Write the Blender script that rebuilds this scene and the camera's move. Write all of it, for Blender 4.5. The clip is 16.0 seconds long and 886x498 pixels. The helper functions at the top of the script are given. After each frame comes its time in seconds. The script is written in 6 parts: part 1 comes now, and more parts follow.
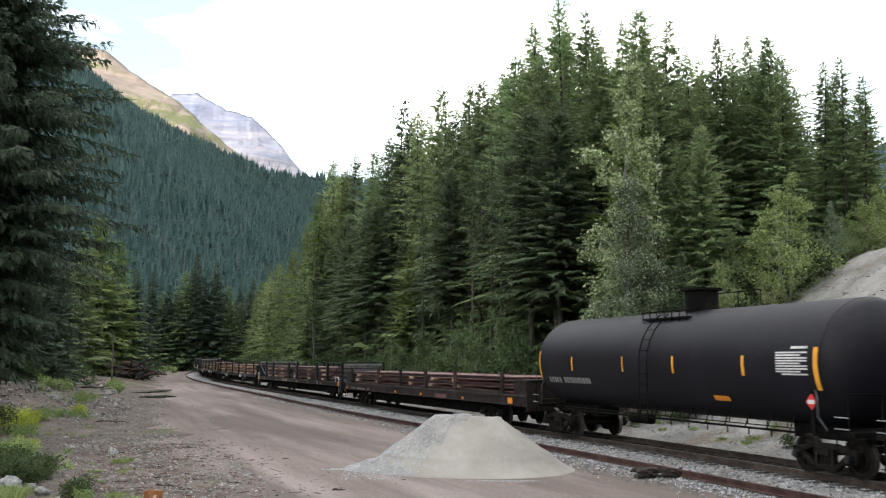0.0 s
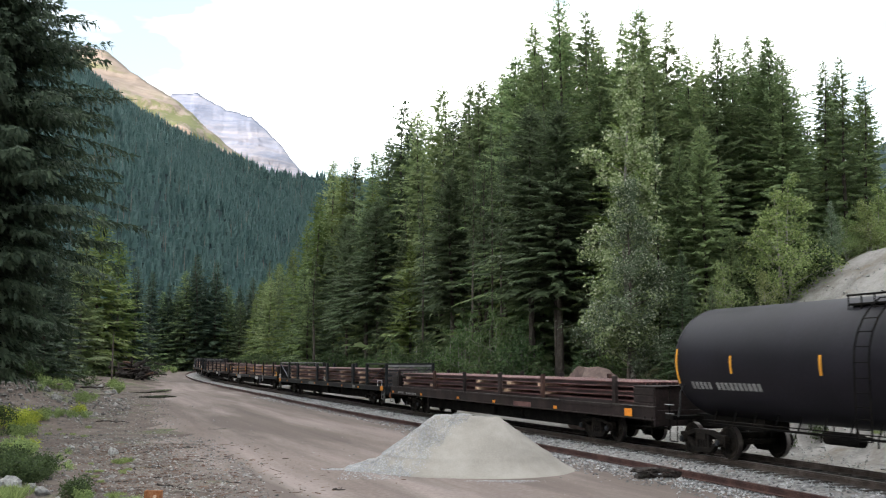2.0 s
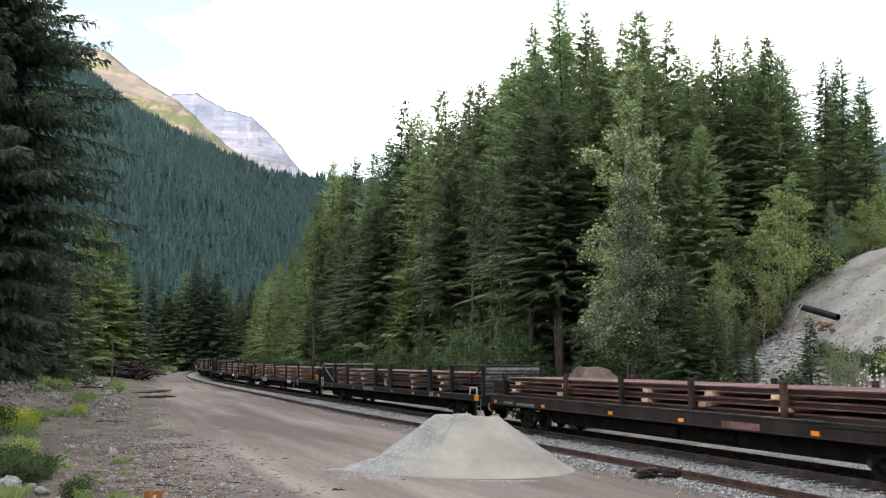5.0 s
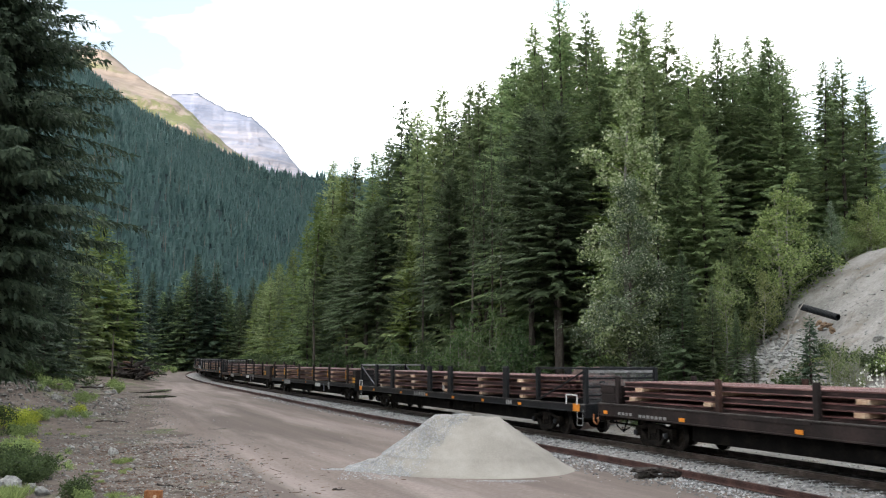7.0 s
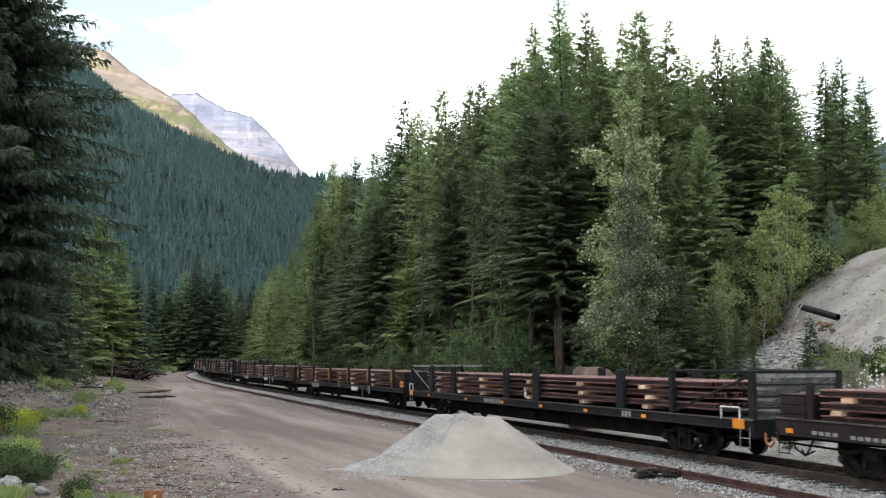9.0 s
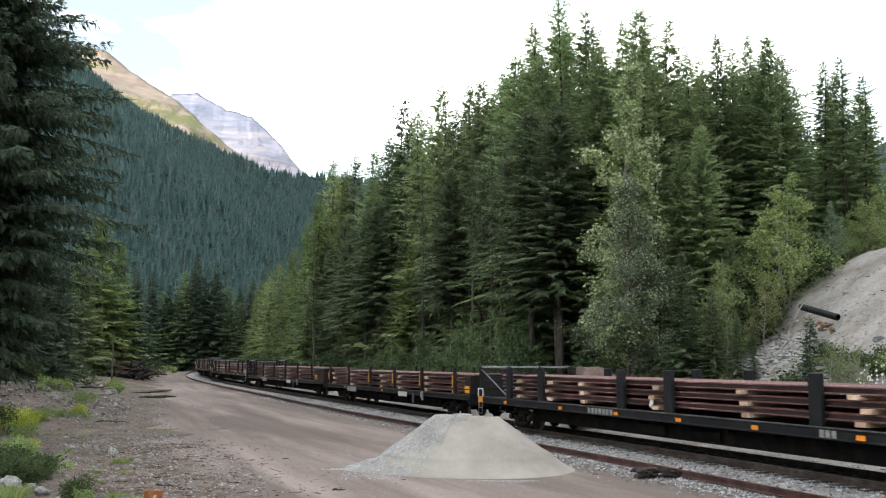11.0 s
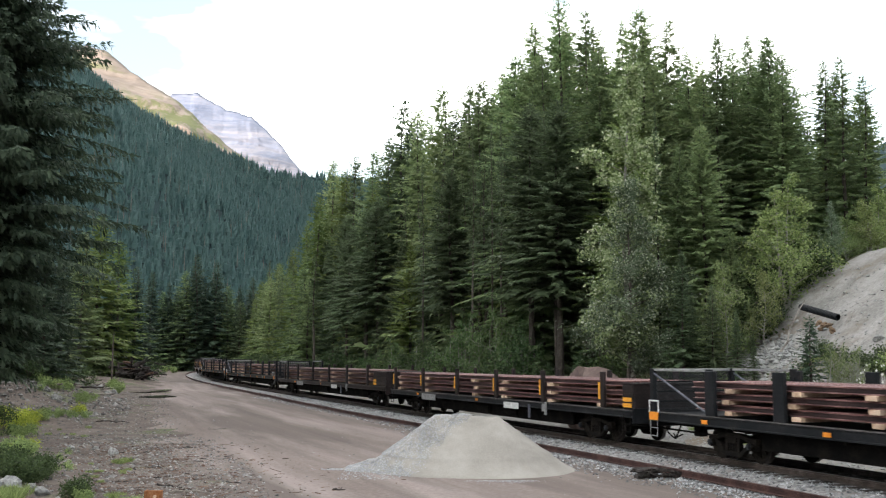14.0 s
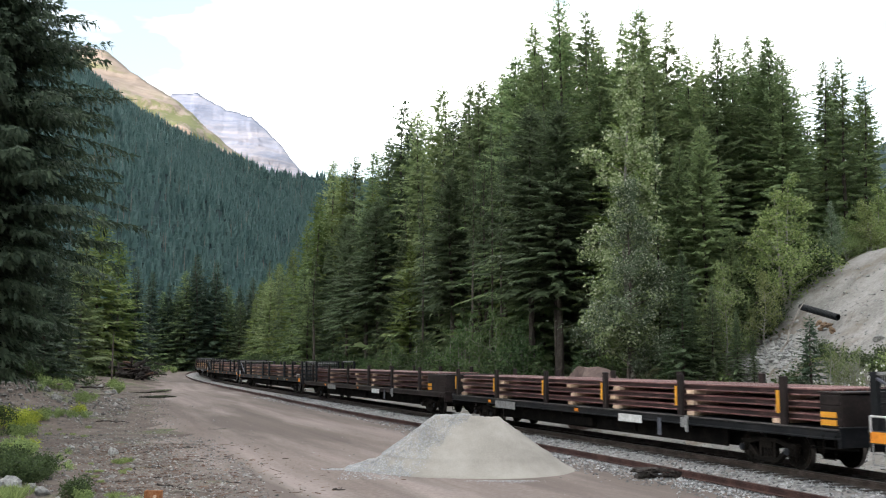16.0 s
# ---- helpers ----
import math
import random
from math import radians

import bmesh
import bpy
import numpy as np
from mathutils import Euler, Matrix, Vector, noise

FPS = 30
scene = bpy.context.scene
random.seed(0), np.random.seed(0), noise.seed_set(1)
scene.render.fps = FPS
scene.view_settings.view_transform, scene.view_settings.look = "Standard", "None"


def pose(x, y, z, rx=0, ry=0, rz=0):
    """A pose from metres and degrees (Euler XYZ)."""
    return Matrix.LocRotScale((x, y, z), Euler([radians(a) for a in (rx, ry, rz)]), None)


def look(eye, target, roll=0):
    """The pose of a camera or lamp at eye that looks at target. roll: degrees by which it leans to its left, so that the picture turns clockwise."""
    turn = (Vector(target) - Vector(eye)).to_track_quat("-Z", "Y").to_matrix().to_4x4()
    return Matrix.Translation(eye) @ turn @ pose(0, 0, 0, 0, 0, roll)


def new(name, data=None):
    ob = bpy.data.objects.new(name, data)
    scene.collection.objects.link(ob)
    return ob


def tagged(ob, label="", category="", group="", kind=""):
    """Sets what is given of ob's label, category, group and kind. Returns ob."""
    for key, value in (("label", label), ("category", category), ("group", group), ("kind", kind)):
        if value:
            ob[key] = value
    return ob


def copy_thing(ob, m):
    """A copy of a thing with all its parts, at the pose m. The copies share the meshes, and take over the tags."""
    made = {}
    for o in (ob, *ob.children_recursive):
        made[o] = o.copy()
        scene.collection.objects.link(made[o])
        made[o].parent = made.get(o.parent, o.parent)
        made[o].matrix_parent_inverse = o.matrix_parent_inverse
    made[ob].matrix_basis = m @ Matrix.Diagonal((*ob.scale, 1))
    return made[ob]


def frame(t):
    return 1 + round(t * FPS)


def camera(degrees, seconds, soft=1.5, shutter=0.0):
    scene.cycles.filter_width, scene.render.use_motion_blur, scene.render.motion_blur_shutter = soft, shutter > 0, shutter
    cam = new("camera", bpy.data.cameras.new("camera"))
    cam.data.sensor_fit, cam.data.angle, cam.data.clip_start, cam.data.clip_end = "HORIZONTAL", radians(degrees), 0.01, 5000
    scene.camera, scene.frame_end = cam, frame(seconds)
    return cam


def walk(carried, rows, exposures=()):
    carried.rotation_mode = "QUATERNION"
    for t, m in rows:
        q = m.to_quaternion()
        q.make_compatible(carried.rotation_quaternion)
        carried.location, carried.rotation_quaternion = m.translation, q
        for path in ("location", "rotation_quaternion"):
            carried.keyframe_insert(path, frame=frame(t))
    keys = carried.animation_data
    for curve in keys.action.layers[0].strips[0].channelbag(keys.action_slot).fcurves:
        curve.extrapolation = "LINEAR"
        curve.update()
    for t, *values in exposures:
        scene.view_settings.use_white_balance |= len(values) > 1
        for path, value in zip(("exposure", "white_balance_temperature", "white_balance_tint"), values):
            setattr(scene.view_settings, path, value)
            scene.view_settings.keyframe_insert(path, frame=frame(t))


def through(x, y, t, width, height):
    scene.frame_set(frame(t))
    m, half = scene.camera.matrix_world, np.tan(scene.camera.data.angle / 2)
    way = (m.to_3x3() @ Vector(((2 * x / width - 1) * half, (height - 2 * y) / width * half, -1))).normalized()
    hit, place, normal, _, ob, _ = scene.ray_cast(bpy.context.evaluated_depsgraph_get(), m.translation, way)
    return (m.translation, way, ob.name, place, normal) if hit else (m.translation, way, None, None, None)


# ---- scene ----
# The valley: rail top is z = 0, the camera looks along +y.
EYE = 2.715
FOCAL = 1750
cam = camera(48.26, 16.0, soft=1.15, shutter=0.5)
LOOK = look((0, 0, EYE), (0, 10, EYE + 10 * math.tan(radians(6.43))))
walk(cam, [(0.0, LOOK), (16.0, LOOK)], exposures=[(0.0, 1.85), (16.0, 1.85)])

# ---- light ----
SUN_DIR = Vector((-0.40, -0.90, 0.088)).normalized()


def build_world():
    w = bpy.data.worlds.new("sky")
    w.use_nodes = True
    scene.world = w
    nt = w.node_tree
    n, l = nt.nodes, nt.links
    bg = n["Background"]
    sky = n.new("ShaderNodeTexSky")
    sky.sky_type = "NISHITA"
    sky.sun_disc = False
    sky.sun_elevation = math.asin(SUN_DIR.z)
    sky.sun_rotation = math.atan2(SUN_DIR.x, SUN_DIR.y)
    sky.altitude = 1400
    # thin broken cloud over the whole sky
    tc = n.new("ShaderNodeTexCoord")
    mp = n.new("ShaderNodeMapping")
    mp.inputs["Scale"].default_value = (1.0, 1.0, 2.6)
    l.new(tc.outputs["Generated"], mp.inputs["Vector"])
    no = n.new("ShaderNodeTexNoise")
    no.inputs["Scale"].default_value = 2.3
    no.inputs["Detail"].default_value = 6.0
    no.inputs["Roughness"].default_value = 0.55
    l.new(mp.outputs["Vector"], no.inputs["Vector"])
    ramp = n.new("ShaderNodeValToRGB")
    ramp.color_ramp.elements[0].position = 0.45
    ramp.color_ramp.elements[1].position = 0.68
    ramp.color_ramp.elements[0].color = (0.085, 0.085, 0.085, 1)
    l.new(no.outputs["Fac"], ramp.inputs["Fac"])
    mix = n.new("ShaderNodeMix")
    mix.data_type = "RGBA"
    l.new(ramp.outputs["Color"], mix.inputs["Factor"])
    l.new(sky.outputs["Color"], mix.inputs["A"])
    mix.inputs["B"].default_value = (15.4, 15.2, 14.8, 1)
    l.new(mix.outputs["Result"], bg.inputs["Color"])
    bg.inputs["Strength"].default_value = 0.10
    sun = new("sun", bpy.data.lights.new("sun", "SUN"))
    sun.data.energy = 3.6
    sun.data.angle = radians(0.5)
    sun.data.color = (1.0, 0.90, 0.79)
    sun.matrix_world = look(SUN_DIR * 50, (0, 0, 0))


build_world()


# ---- materials ----
def surface(name, colors, scale=3.0, rough=0.8, metal=0.0, bump=0.3, fine=40.0, dist=0.02, vary=0.0, island=0.0,
            stain=None, stain_scale=0.6, stain_at=0.58, spec=0.3, world=False, strata=0.0, streak=None, band=None):
    """A weathered surface: a broad and a fine grain mixed over two or three colours, with relief."""
    m = bpy.data.materials.new(name)
    m.use_nodes = True
    nt = m.node_tree
    n, l = nt.nodes, nt.links
    p = n["Principled BSDF"]
    p.inputs["Roughness"].default_value = rough
    p.inputs["Metallic"].default_value = metal
    p.inputs["Specular IOR Level"].default_value = spec
    tc = n.new("ShaderNodeTexCoord")
    if world:
        geo = n.new("ShaderNodeNewGeometry")
        vec = geo.outputs["Position"]
    else:
        vec = tc.outputs["Object"]

    plain_height = vec
    if strata:
        mp = n.new("ShaderNodeMapping")
        mp.inputs["Scale"].default_value = (0.5, 0.5, strata)
        l.new(vec, mp.inputs["Vector"])
        vec = mp.outputs["Vector"]

    plain = vec
    if streak:
        turn, squeeze = n.new("ShaderNodeMapping"), n.new("ShaderNodeMapping")
        turn.inputs["Rotation"].default_value = (0, 0, streak)
        squeeze.inputs["Scale"].default_value = (1.2, 0.16, 1.0)
        l.new(vec, turn.inputs["Vector"])
        l.new(turn.outputs["Vector"], squeeze.inputs["Vector"])
        vec = squeeze.outputs["Vector"]

    def noise_node(s, detail=5.0, src=None):
        t = n.new("ShaderNodeTexNoise")
        t.inputs["Scale"].default_value = s
        t.inputs["Detail"].default_value = detail
        t.inputs["Roughness"].default_value = 0.6
        l.new(src or vec, t.inputs["Vector"])
        return t

    broad, grain = noise_node(scale), noise_node(fine, 3.0, plain)
    add = n.new("ShaderNodeMath")
    add.operation = "MULTIPLY_ADD"
    l.new(grain.outputs["Fac"], add.inputs[0])
    add.inputs[1].default_value = 0.55
    sub = n.new("ShaderNodeMath")
    sub.operation = "MULTIPLY_ADD"
    l.new(broad.outputs["Fac"], sub.inputs[0])
    sub.inputs[1].default_value = 1.0
    sub.inputs[2].default_value = -0.275
    l.new(sub.outputs[0], add.inputs[2])
    ramp = n.new("ShaderNodeValToRGB")
    els = ramp.color_ramp.elements
    while len(els) < len(colors):
        els.new(0.5)
    for i, c in enumerate(colors):
        els[i].position = 0.32 + 0.36 * i / max(1, len(colors) - 1)
        els[i].color = (*c, 1)
    l.new(add.outputs[0], ramp.inputs["Fac"])
    col = ramp.outputs["Color"]
    if stain:
        st = noise_node(stain_scale, 6.0)
        r2 = n.new("ShaderNodeValToRGB")
        r2.color_ramp.elements[0].position = stain_at
        r2.color_ramp.elements[1].position = stain_at + 0.1
        l.new(st.outputs["Fac"], r2.inputs["Fac"])
        mx = n.new("ShaderNodeMix")
        mx.data_type = "RGBA"
        l.new(r2.outputs["Color"], mx.inputs["Factor"])
        l.new(col, mx.inputs["A"])
        mx.inputs["B"].default_value = (*stain, 1)
        col = mx.outputs["Result"]
    if streak:
        thin = n.new("ShaderNodeMapping")
        thin.inputs["Scale"].default_value = (1.3, 0.3, 0.0)
        l.new(vec, thin.inputs["Vector"])
        sn = noise_node(1.0, 4.0, thin.outputs["Vector"])
        mr = n.new("ShaderNodeMapRange")
        for key, value in (("From Min", 0.3), ("From Max", 0.7), ("To Min", 0.84), ("To Max", 1.15)):
            mr.inputs[key].default_value = value
        l.new(sn.outputs["Fac"], mr.inputs["Value"])
        worn = n.new("ShaderNodeHueSaturation")
        l.new(mr.outputs["Result"], worn.inputs["Value"])
        l.new(col, worn.inputs["Color"])
        col = worn.outputs["Color"]
    if band:
        lo, hi, tint = band
        sep = n.new("ShaderNodeSeparateXYZ")
        l.new(plain_height, sep.inputs["Vector"])
        wob = n.new("ShaderNodeMath")
        wob.operation = "MULTIPLY_ADD"
        l.new(broad.outputs["Fac"], wob.inputs[0])
        wob.inputs[1].default_value = (hi - lo) * 1.6
        l.new(sep.outputs["Z"], wob.inputs[2])
        r3 = n.new("ShaderNodeMapRange")
        for key, value in (("From Min", hi + (hi - lo)), ("From Max", hi + 0.4 * (hi - lo)), ("To Min", 0.0), ("To Max", 1.0)):
            r3.inputs[key].default_value = value
        l.new(wob.outputs[0], r3.inputs["Value"])
        spots = noise_node(scale * 5, 4.0, plain_height)
        r4 = n.new("ShaderNodeMapRange")
        for key, value in (("From Min", 0.44), ("From Max", 0.54), ("To Min", 0.0), ("To Max", 0.9)):
            r4.inputs[key].default_value = value
        l.new(spots.outputs["Fac"], r4.inputs["Value"])
        both = n.new("ShaderNodeMath")
        both.operation = "MULTIPLY"
        l.new(r3.outputs["Result"], both.inputs[0])
        l.new(r4.outputs["Result"], both.inputs[1])
        mb = n.new("ShaderNodeMix")
        mb.data_type = "RGBA"
        l.new(both.outputs[0], mb.inputs["Factor"])
        l.new(col, mb.inputs["A"])
        mb.inputs["B"].default_value = (*tint, 1)
        col = mb.outputs["Result"]
    if vary or island:
        hsv = n.new("ShaderNodeHueSaturation")
        rnd = None
        if vary:
            oi = n.new("ShaderNodeObjectInfo")
            rnd, amount = oi.outputs["Random"], vary
        if island:
            g2 = n.new("ShaderNodeNewGeometry")
            rnd, amount = g2.outputs["Random Per Island"], island
        mr = n.new("ShaderNodeMapRange")
        mr.inputs["To Min"].default_value = 1 - amount
        mr.inputs["To Max"].default_value = 1 + amount
        l.new(rnd, mr.inputs["Value"])
        l.new(mr.outputs["Result"], hsv.inputs["Value"])
        l.new(col, hsv.inputs["Color"])
        col = hsv.outputs["Color"]
    l.new(col, p.inputs["Base Color"])
    if bump:
        b = n.new("ShaderNodeBump")
        b.inputs["Strength"].default_value = bump
        b.inputs["Distance"].default_value = dist
        l.new(add.outputs[0], b.inputs["Height"])
        l.new(b.outputs["Normal"], p.inputs["Normal"])
    return m


def foliage(name, dark, light, rough=0.6, through=0.38, tint=0.25, hue=0.014, sparkle=None):
    """Leaves or needles: each spray a little different, each plant a little different, some light let through."""
    m = bpy.data.materials.new(name)
    m.use_nodes = True
    nt = m.node_tree
    n, l = nt.nodes, nt.links
    p = n["Principled BSDF"]
    p.inputs["Roughness"].default_value = rough
    p.inputs["Specular IOR Level"].default_value = 0.25
    g = n.new("ShaderNodeNewGeometry")
    ramp = n.new("ShaderNodeValToRGB")
    ramp.color_ramp.elements[0].color = (*dark, 1)
    ramp.color_ramp.elements[1].color = (*light, 1)
    if sparkle:
        e = ramp.color_ramp.elements.new(0.8)
        e.color = (*light, 1)
        ramp.color_ramp.elements[2].color = (*sparkle, 1)
    l.new(g.outputs["Random Per Island"], ramp.inputs["Fac"])
    oi = n.new("ShaderNodeObjectInfo")
    hsv = n.new("ShaderNodeHueSaturation")
    for out, lo, hi in (("Value", 1 - tint, 1 + tint), ("Hue", 0.5 - hue, 0.5 + hue)):
        mr = n.new("ShaderNodeMapRange")
        mr.inputs["To Min"].default_value = lo
        mr.inputs["To Max"].default_value = hi
        src = oi.outputs["Random"]
        if out == "Hue":
            w = n.new("ShaderNodeTexWhiteNoise")
            w.noise_dimensions = "1D"
            l.new(oi.outputs["Random"], w.inputs["W"])
            src = w.outputs["Value"]
        l.new(src, mr.inputs["Value"])
        l.new(mr.outputs["Result"], hsv.inputs[out])
    l.new(ramp.outputs["Color"], hsv.inputs["Color"])
    l.new(hsv.outputs["Color"], p.inputs["Base Color"])
    tr = n.new("ShaderNodeBsdfTranslucent")
    l.new(hsv.outputs["Color"], tr.inputs["Color"])
    mx = n.new("ShaderNodeMixShader")
    mx.inputs["Fac"].default_value = through
    l.new(p.outputs["BSDF"], mx.inputs[1])
    l.new(tr.outputs["BSDF"], mx.inputs[2])
    l.new(mx.outputs["Shader"], n["Material Output"].inputs["Surface"])
    return m


M = {}
M["dirt"] = surface("packed dirt", [(0.125, 0.098, 0.086), (0.174, 0.141, 0.127), (0.230, 0.192, 0.177)], 0.35, 0.95, bump=0.5, fine=9.0, dist=0.04,
                    stain=(0.115, 0.092, 0.081), stain_scale=0.20, stain_at=0.47, world=True, streak=-0.36)
M["gravel_bank"] = surface("gravel bank", [(0.15, 0.143, 0.135), (0.225, 0.216, 0.204), (0.305, 0.294, 0.279)], 0.5, 0.95, bump=0.8, fine=7.0, dist=0.08,
                           stain=(0.15, 0.125, 0.10), stain_scale=0.35, stain_at=0.52, world=True)
M["rubble"] = surface("stony verge soil", [(0.060, 0.045, 0.037), (0.098, 0.076, 0.064), (0.150, 0.123, 0.108)], 0.7, 0.95, bump=0.8, fine=6.0, dist=0.08,
                      stain=(0.085, 0.10, 0.045), stain_scale=0.3, stain_at=0.57, world=True)
M["forest_floor"] = surface("forest floor", [(0.035, 0.04, 0.02), (0.06, 0.065, 0.03), (0.10, 0.085, 0.05)], 0.6, 0.95, bump=0.6, fine=6.0, dist=0.1, world=True)
M["ballast"] = surface("ballast", [(0.12, 0.118, 0.116), (0.22, 0.217, 0.213), (0.34, 0.335, 0.33)], 6.0, 0.9, bump=0.9, fine=22.0, dist=0.05,
                       stain=(0.16, 0.136, 0.121), stain_scale=0.35, stain_at=0.53, world=True)
# near-black ballast colour carries the shade under the train
M["shade_ballast"] = surface("shade-darkened ballast", [(0.010, 0.0095, 0.009), (0.022, 0.020, 0.019), (0.048, 0.044, 0.041)], 6.0, 0.85, bump=0.9, fine=22.0, dist=0.05, world=True)
M["stone"] = surface("loose stone", [(0.112, 0.108, 0.104), (0.182, 0.177, 0.171), (0.275, 0.268, 0.258)], 3.0, 0.9, bump=0.2, fine=30.0, island=0.6)
M["ballast_stone"] = surface("crushed ballast stone", [(0.095, 0.097, 0.100), (0.19, 0.193, 0.197), (0.33, 0.335, 0.335)], 3.0, 0.9, bump=0.2, fine=30.0, island=0.7)
M["boulder"] = surface("pale boulder", [(0.17, 0.17, 0.165), (0.25, 0.25, 0.243), (0.34, 0.34, 0.325)], 2.0, 0.85, bump=0.5, fine=18.0, dist=0.03, vary=0.25, stain=(0.14, 0.14, 0.12), stain_scale=1.2)
M["ochre"] = surface("ochre soil", [(0.15, 0.095, 0.058), (0.22, 0.148, 0.098), (0.28, 0.21, 0.155)], 4.0, 0.95, bump=0.6, fine=14.0, dist=0.04)
M["red_boulder"] = surface("red boulder", [(0.11, 0.078, 0.07), (0.165, 0.12, 0.105), (0.21, 0.16, 0.14)], 1.0, 0.9, bump=0.5, fine=10.0, dist=0.03)
M["sand"] = surface("pale crushed sand", [(0.228, 0.212, 0.190), (0.270, 0.252, 0.227), (0.312, 0.293, 0.265)], 0.9, 0.95, bump=0.35, fine=28.0, dist=0.02, world=True)
M["chips"] = surface("grey gravel chips", [(0.28, 0.288, 0.302), (0.35, 0.358, 0.370), (0.43, 0.435, 0.44)], 5.0, 0.9, bump=0.3, fine=24.0, island=0.16)
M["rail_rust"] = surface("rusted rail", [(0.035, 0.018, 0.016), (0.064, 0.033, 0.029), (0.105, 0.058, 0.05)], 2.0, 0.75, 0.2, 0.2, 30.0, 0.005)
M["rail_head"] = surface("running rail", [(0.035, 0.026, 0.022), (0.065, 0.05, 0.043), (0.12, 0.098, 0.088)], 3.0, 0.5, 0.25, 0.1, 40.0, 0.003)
M["rail_polish"] = surface("worn rail head", [(0.10, 0.094, 0.09), (0.17, 0.162, 0.155), (0.24, 0.23, 0.222)], 3.0, 0.42, 0.5, 0.05, 40.0, 0.002)
# darker rust colour with the shade of the recessed web in it
M["rail_web"] = surface("shade-darkened rail web", [(0.012, 0.008, 0.008), (0.030, 0.017, 0.017), (0.062, 0.034, 0.033)], 1.2, 0.6, 0.2, 0.15, 20.0, 0.004, vary=0.3)
M["load_rail"] = surface("carried rail", [(0.062, 0.028, 0.027), (0.150, 0.072, 0.068), (0.30, 0.175, 0.16)], 0.8, 0.5, 0.2, 0.15, 20.0, 0.004, vary=0.2)
# creosote brown, set lower still for the shade under the cars
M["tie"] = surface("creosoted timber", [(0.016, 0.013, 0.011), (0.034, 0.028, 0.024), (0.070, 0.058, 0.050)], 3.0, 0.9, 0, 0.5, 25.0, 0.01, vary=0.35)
M["tank_black"] = surface("black tank paint", [(0.0046, 0.0042, 0.0072), (0.0068, 0.0061, 0.0104), (0.0105, 0.0094, 0.0155)], 0.7, 0.56, 0, 0.08, 12.0, 0.01, spec=0.24)
M["dusty_edge"] = surface("dusty deck edge", [(0.030, 0.027, 0.026), (0.065, 0.060, 0.058), (0.12, 0.112, 0.108)], 1.5, 0.8, 0, 0.2, 14.0, 0.004)
M["brace_grey"] = surface("worn blue-grey steel", [(0.045, 0.048, 0.062), (0.09, 0.095, 0.118), (0.17, 0.175, 0.20)], 2.0, 0.5, 0.1, 0.1, 20.0, 0.004)
M["black_steel"] = surface("black underframe", [(0.004, 0.004, 0.004), (0.0065, 0.006, 0.0058), (0.014, 0.012, 0.010)], 2.0, 0.85, 0, 0.15, 18.0, 0.01, spec=0.06)
M["car_black"] = surface("grimy black car paint", [(0.005, 0.006, 0.0075), (0.009, 0.0105, 0.013), (0.019, 0.019, 0.021)], 1.4, 0.55, 0, 0.1, 16.0, 0.008, stain=(0.032, 0.029, 0.026), stain_scale=0.9, stain_at=0.62, spec=0.22)
M["car_brown"] = surface("faded oxide car paint", [(0.009, 0.0064, 0.0062), (0.017, 0.0115, 0.0112), (0.036, 0.024, 0.0225)], 1.2, 0.6, 0, 0.12, 14.0, 0.008, stain=(0.03, 0.022, 0.02), stain_scale=0.8, spec=0.25)
M["rust_stake"] = surface("rusty stake steel", [(0.022, 0.011, 0.009), (0.048, 0.022, 0.017), (0.085, 0.042, 0.032)], 3.0, 0.8, 0, 0.2, 20.0, 0.006)
M["truck_steel"] = surface("dusty cast truck", [(0.0045, 0.0038, 0.0034), (0.008, 0.0066, 0.0057), (0.022, 0.0175, 0.014)], 3.0, 0.8, 0, 0.3, 20.0, 0.01, spec=0.12)
M["bearing_blue"] = surface("blue-grey bearing cap", [(0.010, 0.012, 0.015), (0.022, 0.025, 0.031)], 6.0, 0.6, 0, 0.05, 30.0, 0.003)
M["wheel_tread"] = surface("bright wheel tread", [(0.10, 0.09, 0.085), (0.2, 0.18, 0.17)], 4.0, 0.4, 0.8, 0.05, 30.0, 0.003)
M["yellow"] = surface("yellow reflective mark", [(0.62, 0.27, 0.03), (0.78, 0.38, 0.04)], 4.0, 0.5, 0, 0.05, 30.0, 0.002)
M["orange"] = surface("orange reflective mark", [(0.62, 0.20, 0.02), (0.80, 0.30, 0.03)], 6.0, 0.5, 0, 0.05, 30.0, 0.002, vary=0.2)
M["white"] = surface("white stencil paint", [(0.45, 0.45, 0.44), (0.68, 0.68, 0.67)], 8.0, 0.7, 0, 0.05, 30.0, 0.002)
M["grey_mark"] = surface("worn pale paint and sky sheen", [(0.14, 0.14, 0.14), (0.3, 0.3, 0.3)], 8.0, 0.7, 0, 0.05, 30.0, 0.002)
M["red"] = surface("red placard", [(0.5, 0.03, 0.03), (0.62, 0.05, 0.05)], 6.0, 0.5, 0, 0.0, 30.0, 0.002)
M["mesh_grey"] = surface("galvanised mesh", [(0.020, 0.021, 0.023), (0.036, 0.037, 0.040), (0.06, 0.06, 0.063)], 4.0, 0.6, 0.3, 0.05, 30.0, 0.002)
M["screen_pale"] = surface("pale galvanised mesh", [(0.07, 0.07, 0.074), (0.12, 0.12, 0.125), (0.19, 0.19, 0.195)], 4.0, 0.6, 0.2, 0.05, 30.0, 0.002)
M["dunnage"] = surface("fresh dunnage wood", [(0.36, 0.23, 0.15), (0.52, 0.37, 0.26), (0.64, 0.50, 0.39)], 3.0, 0.8, 0, 0.3, 25.0, 0.006, vary=0.3)
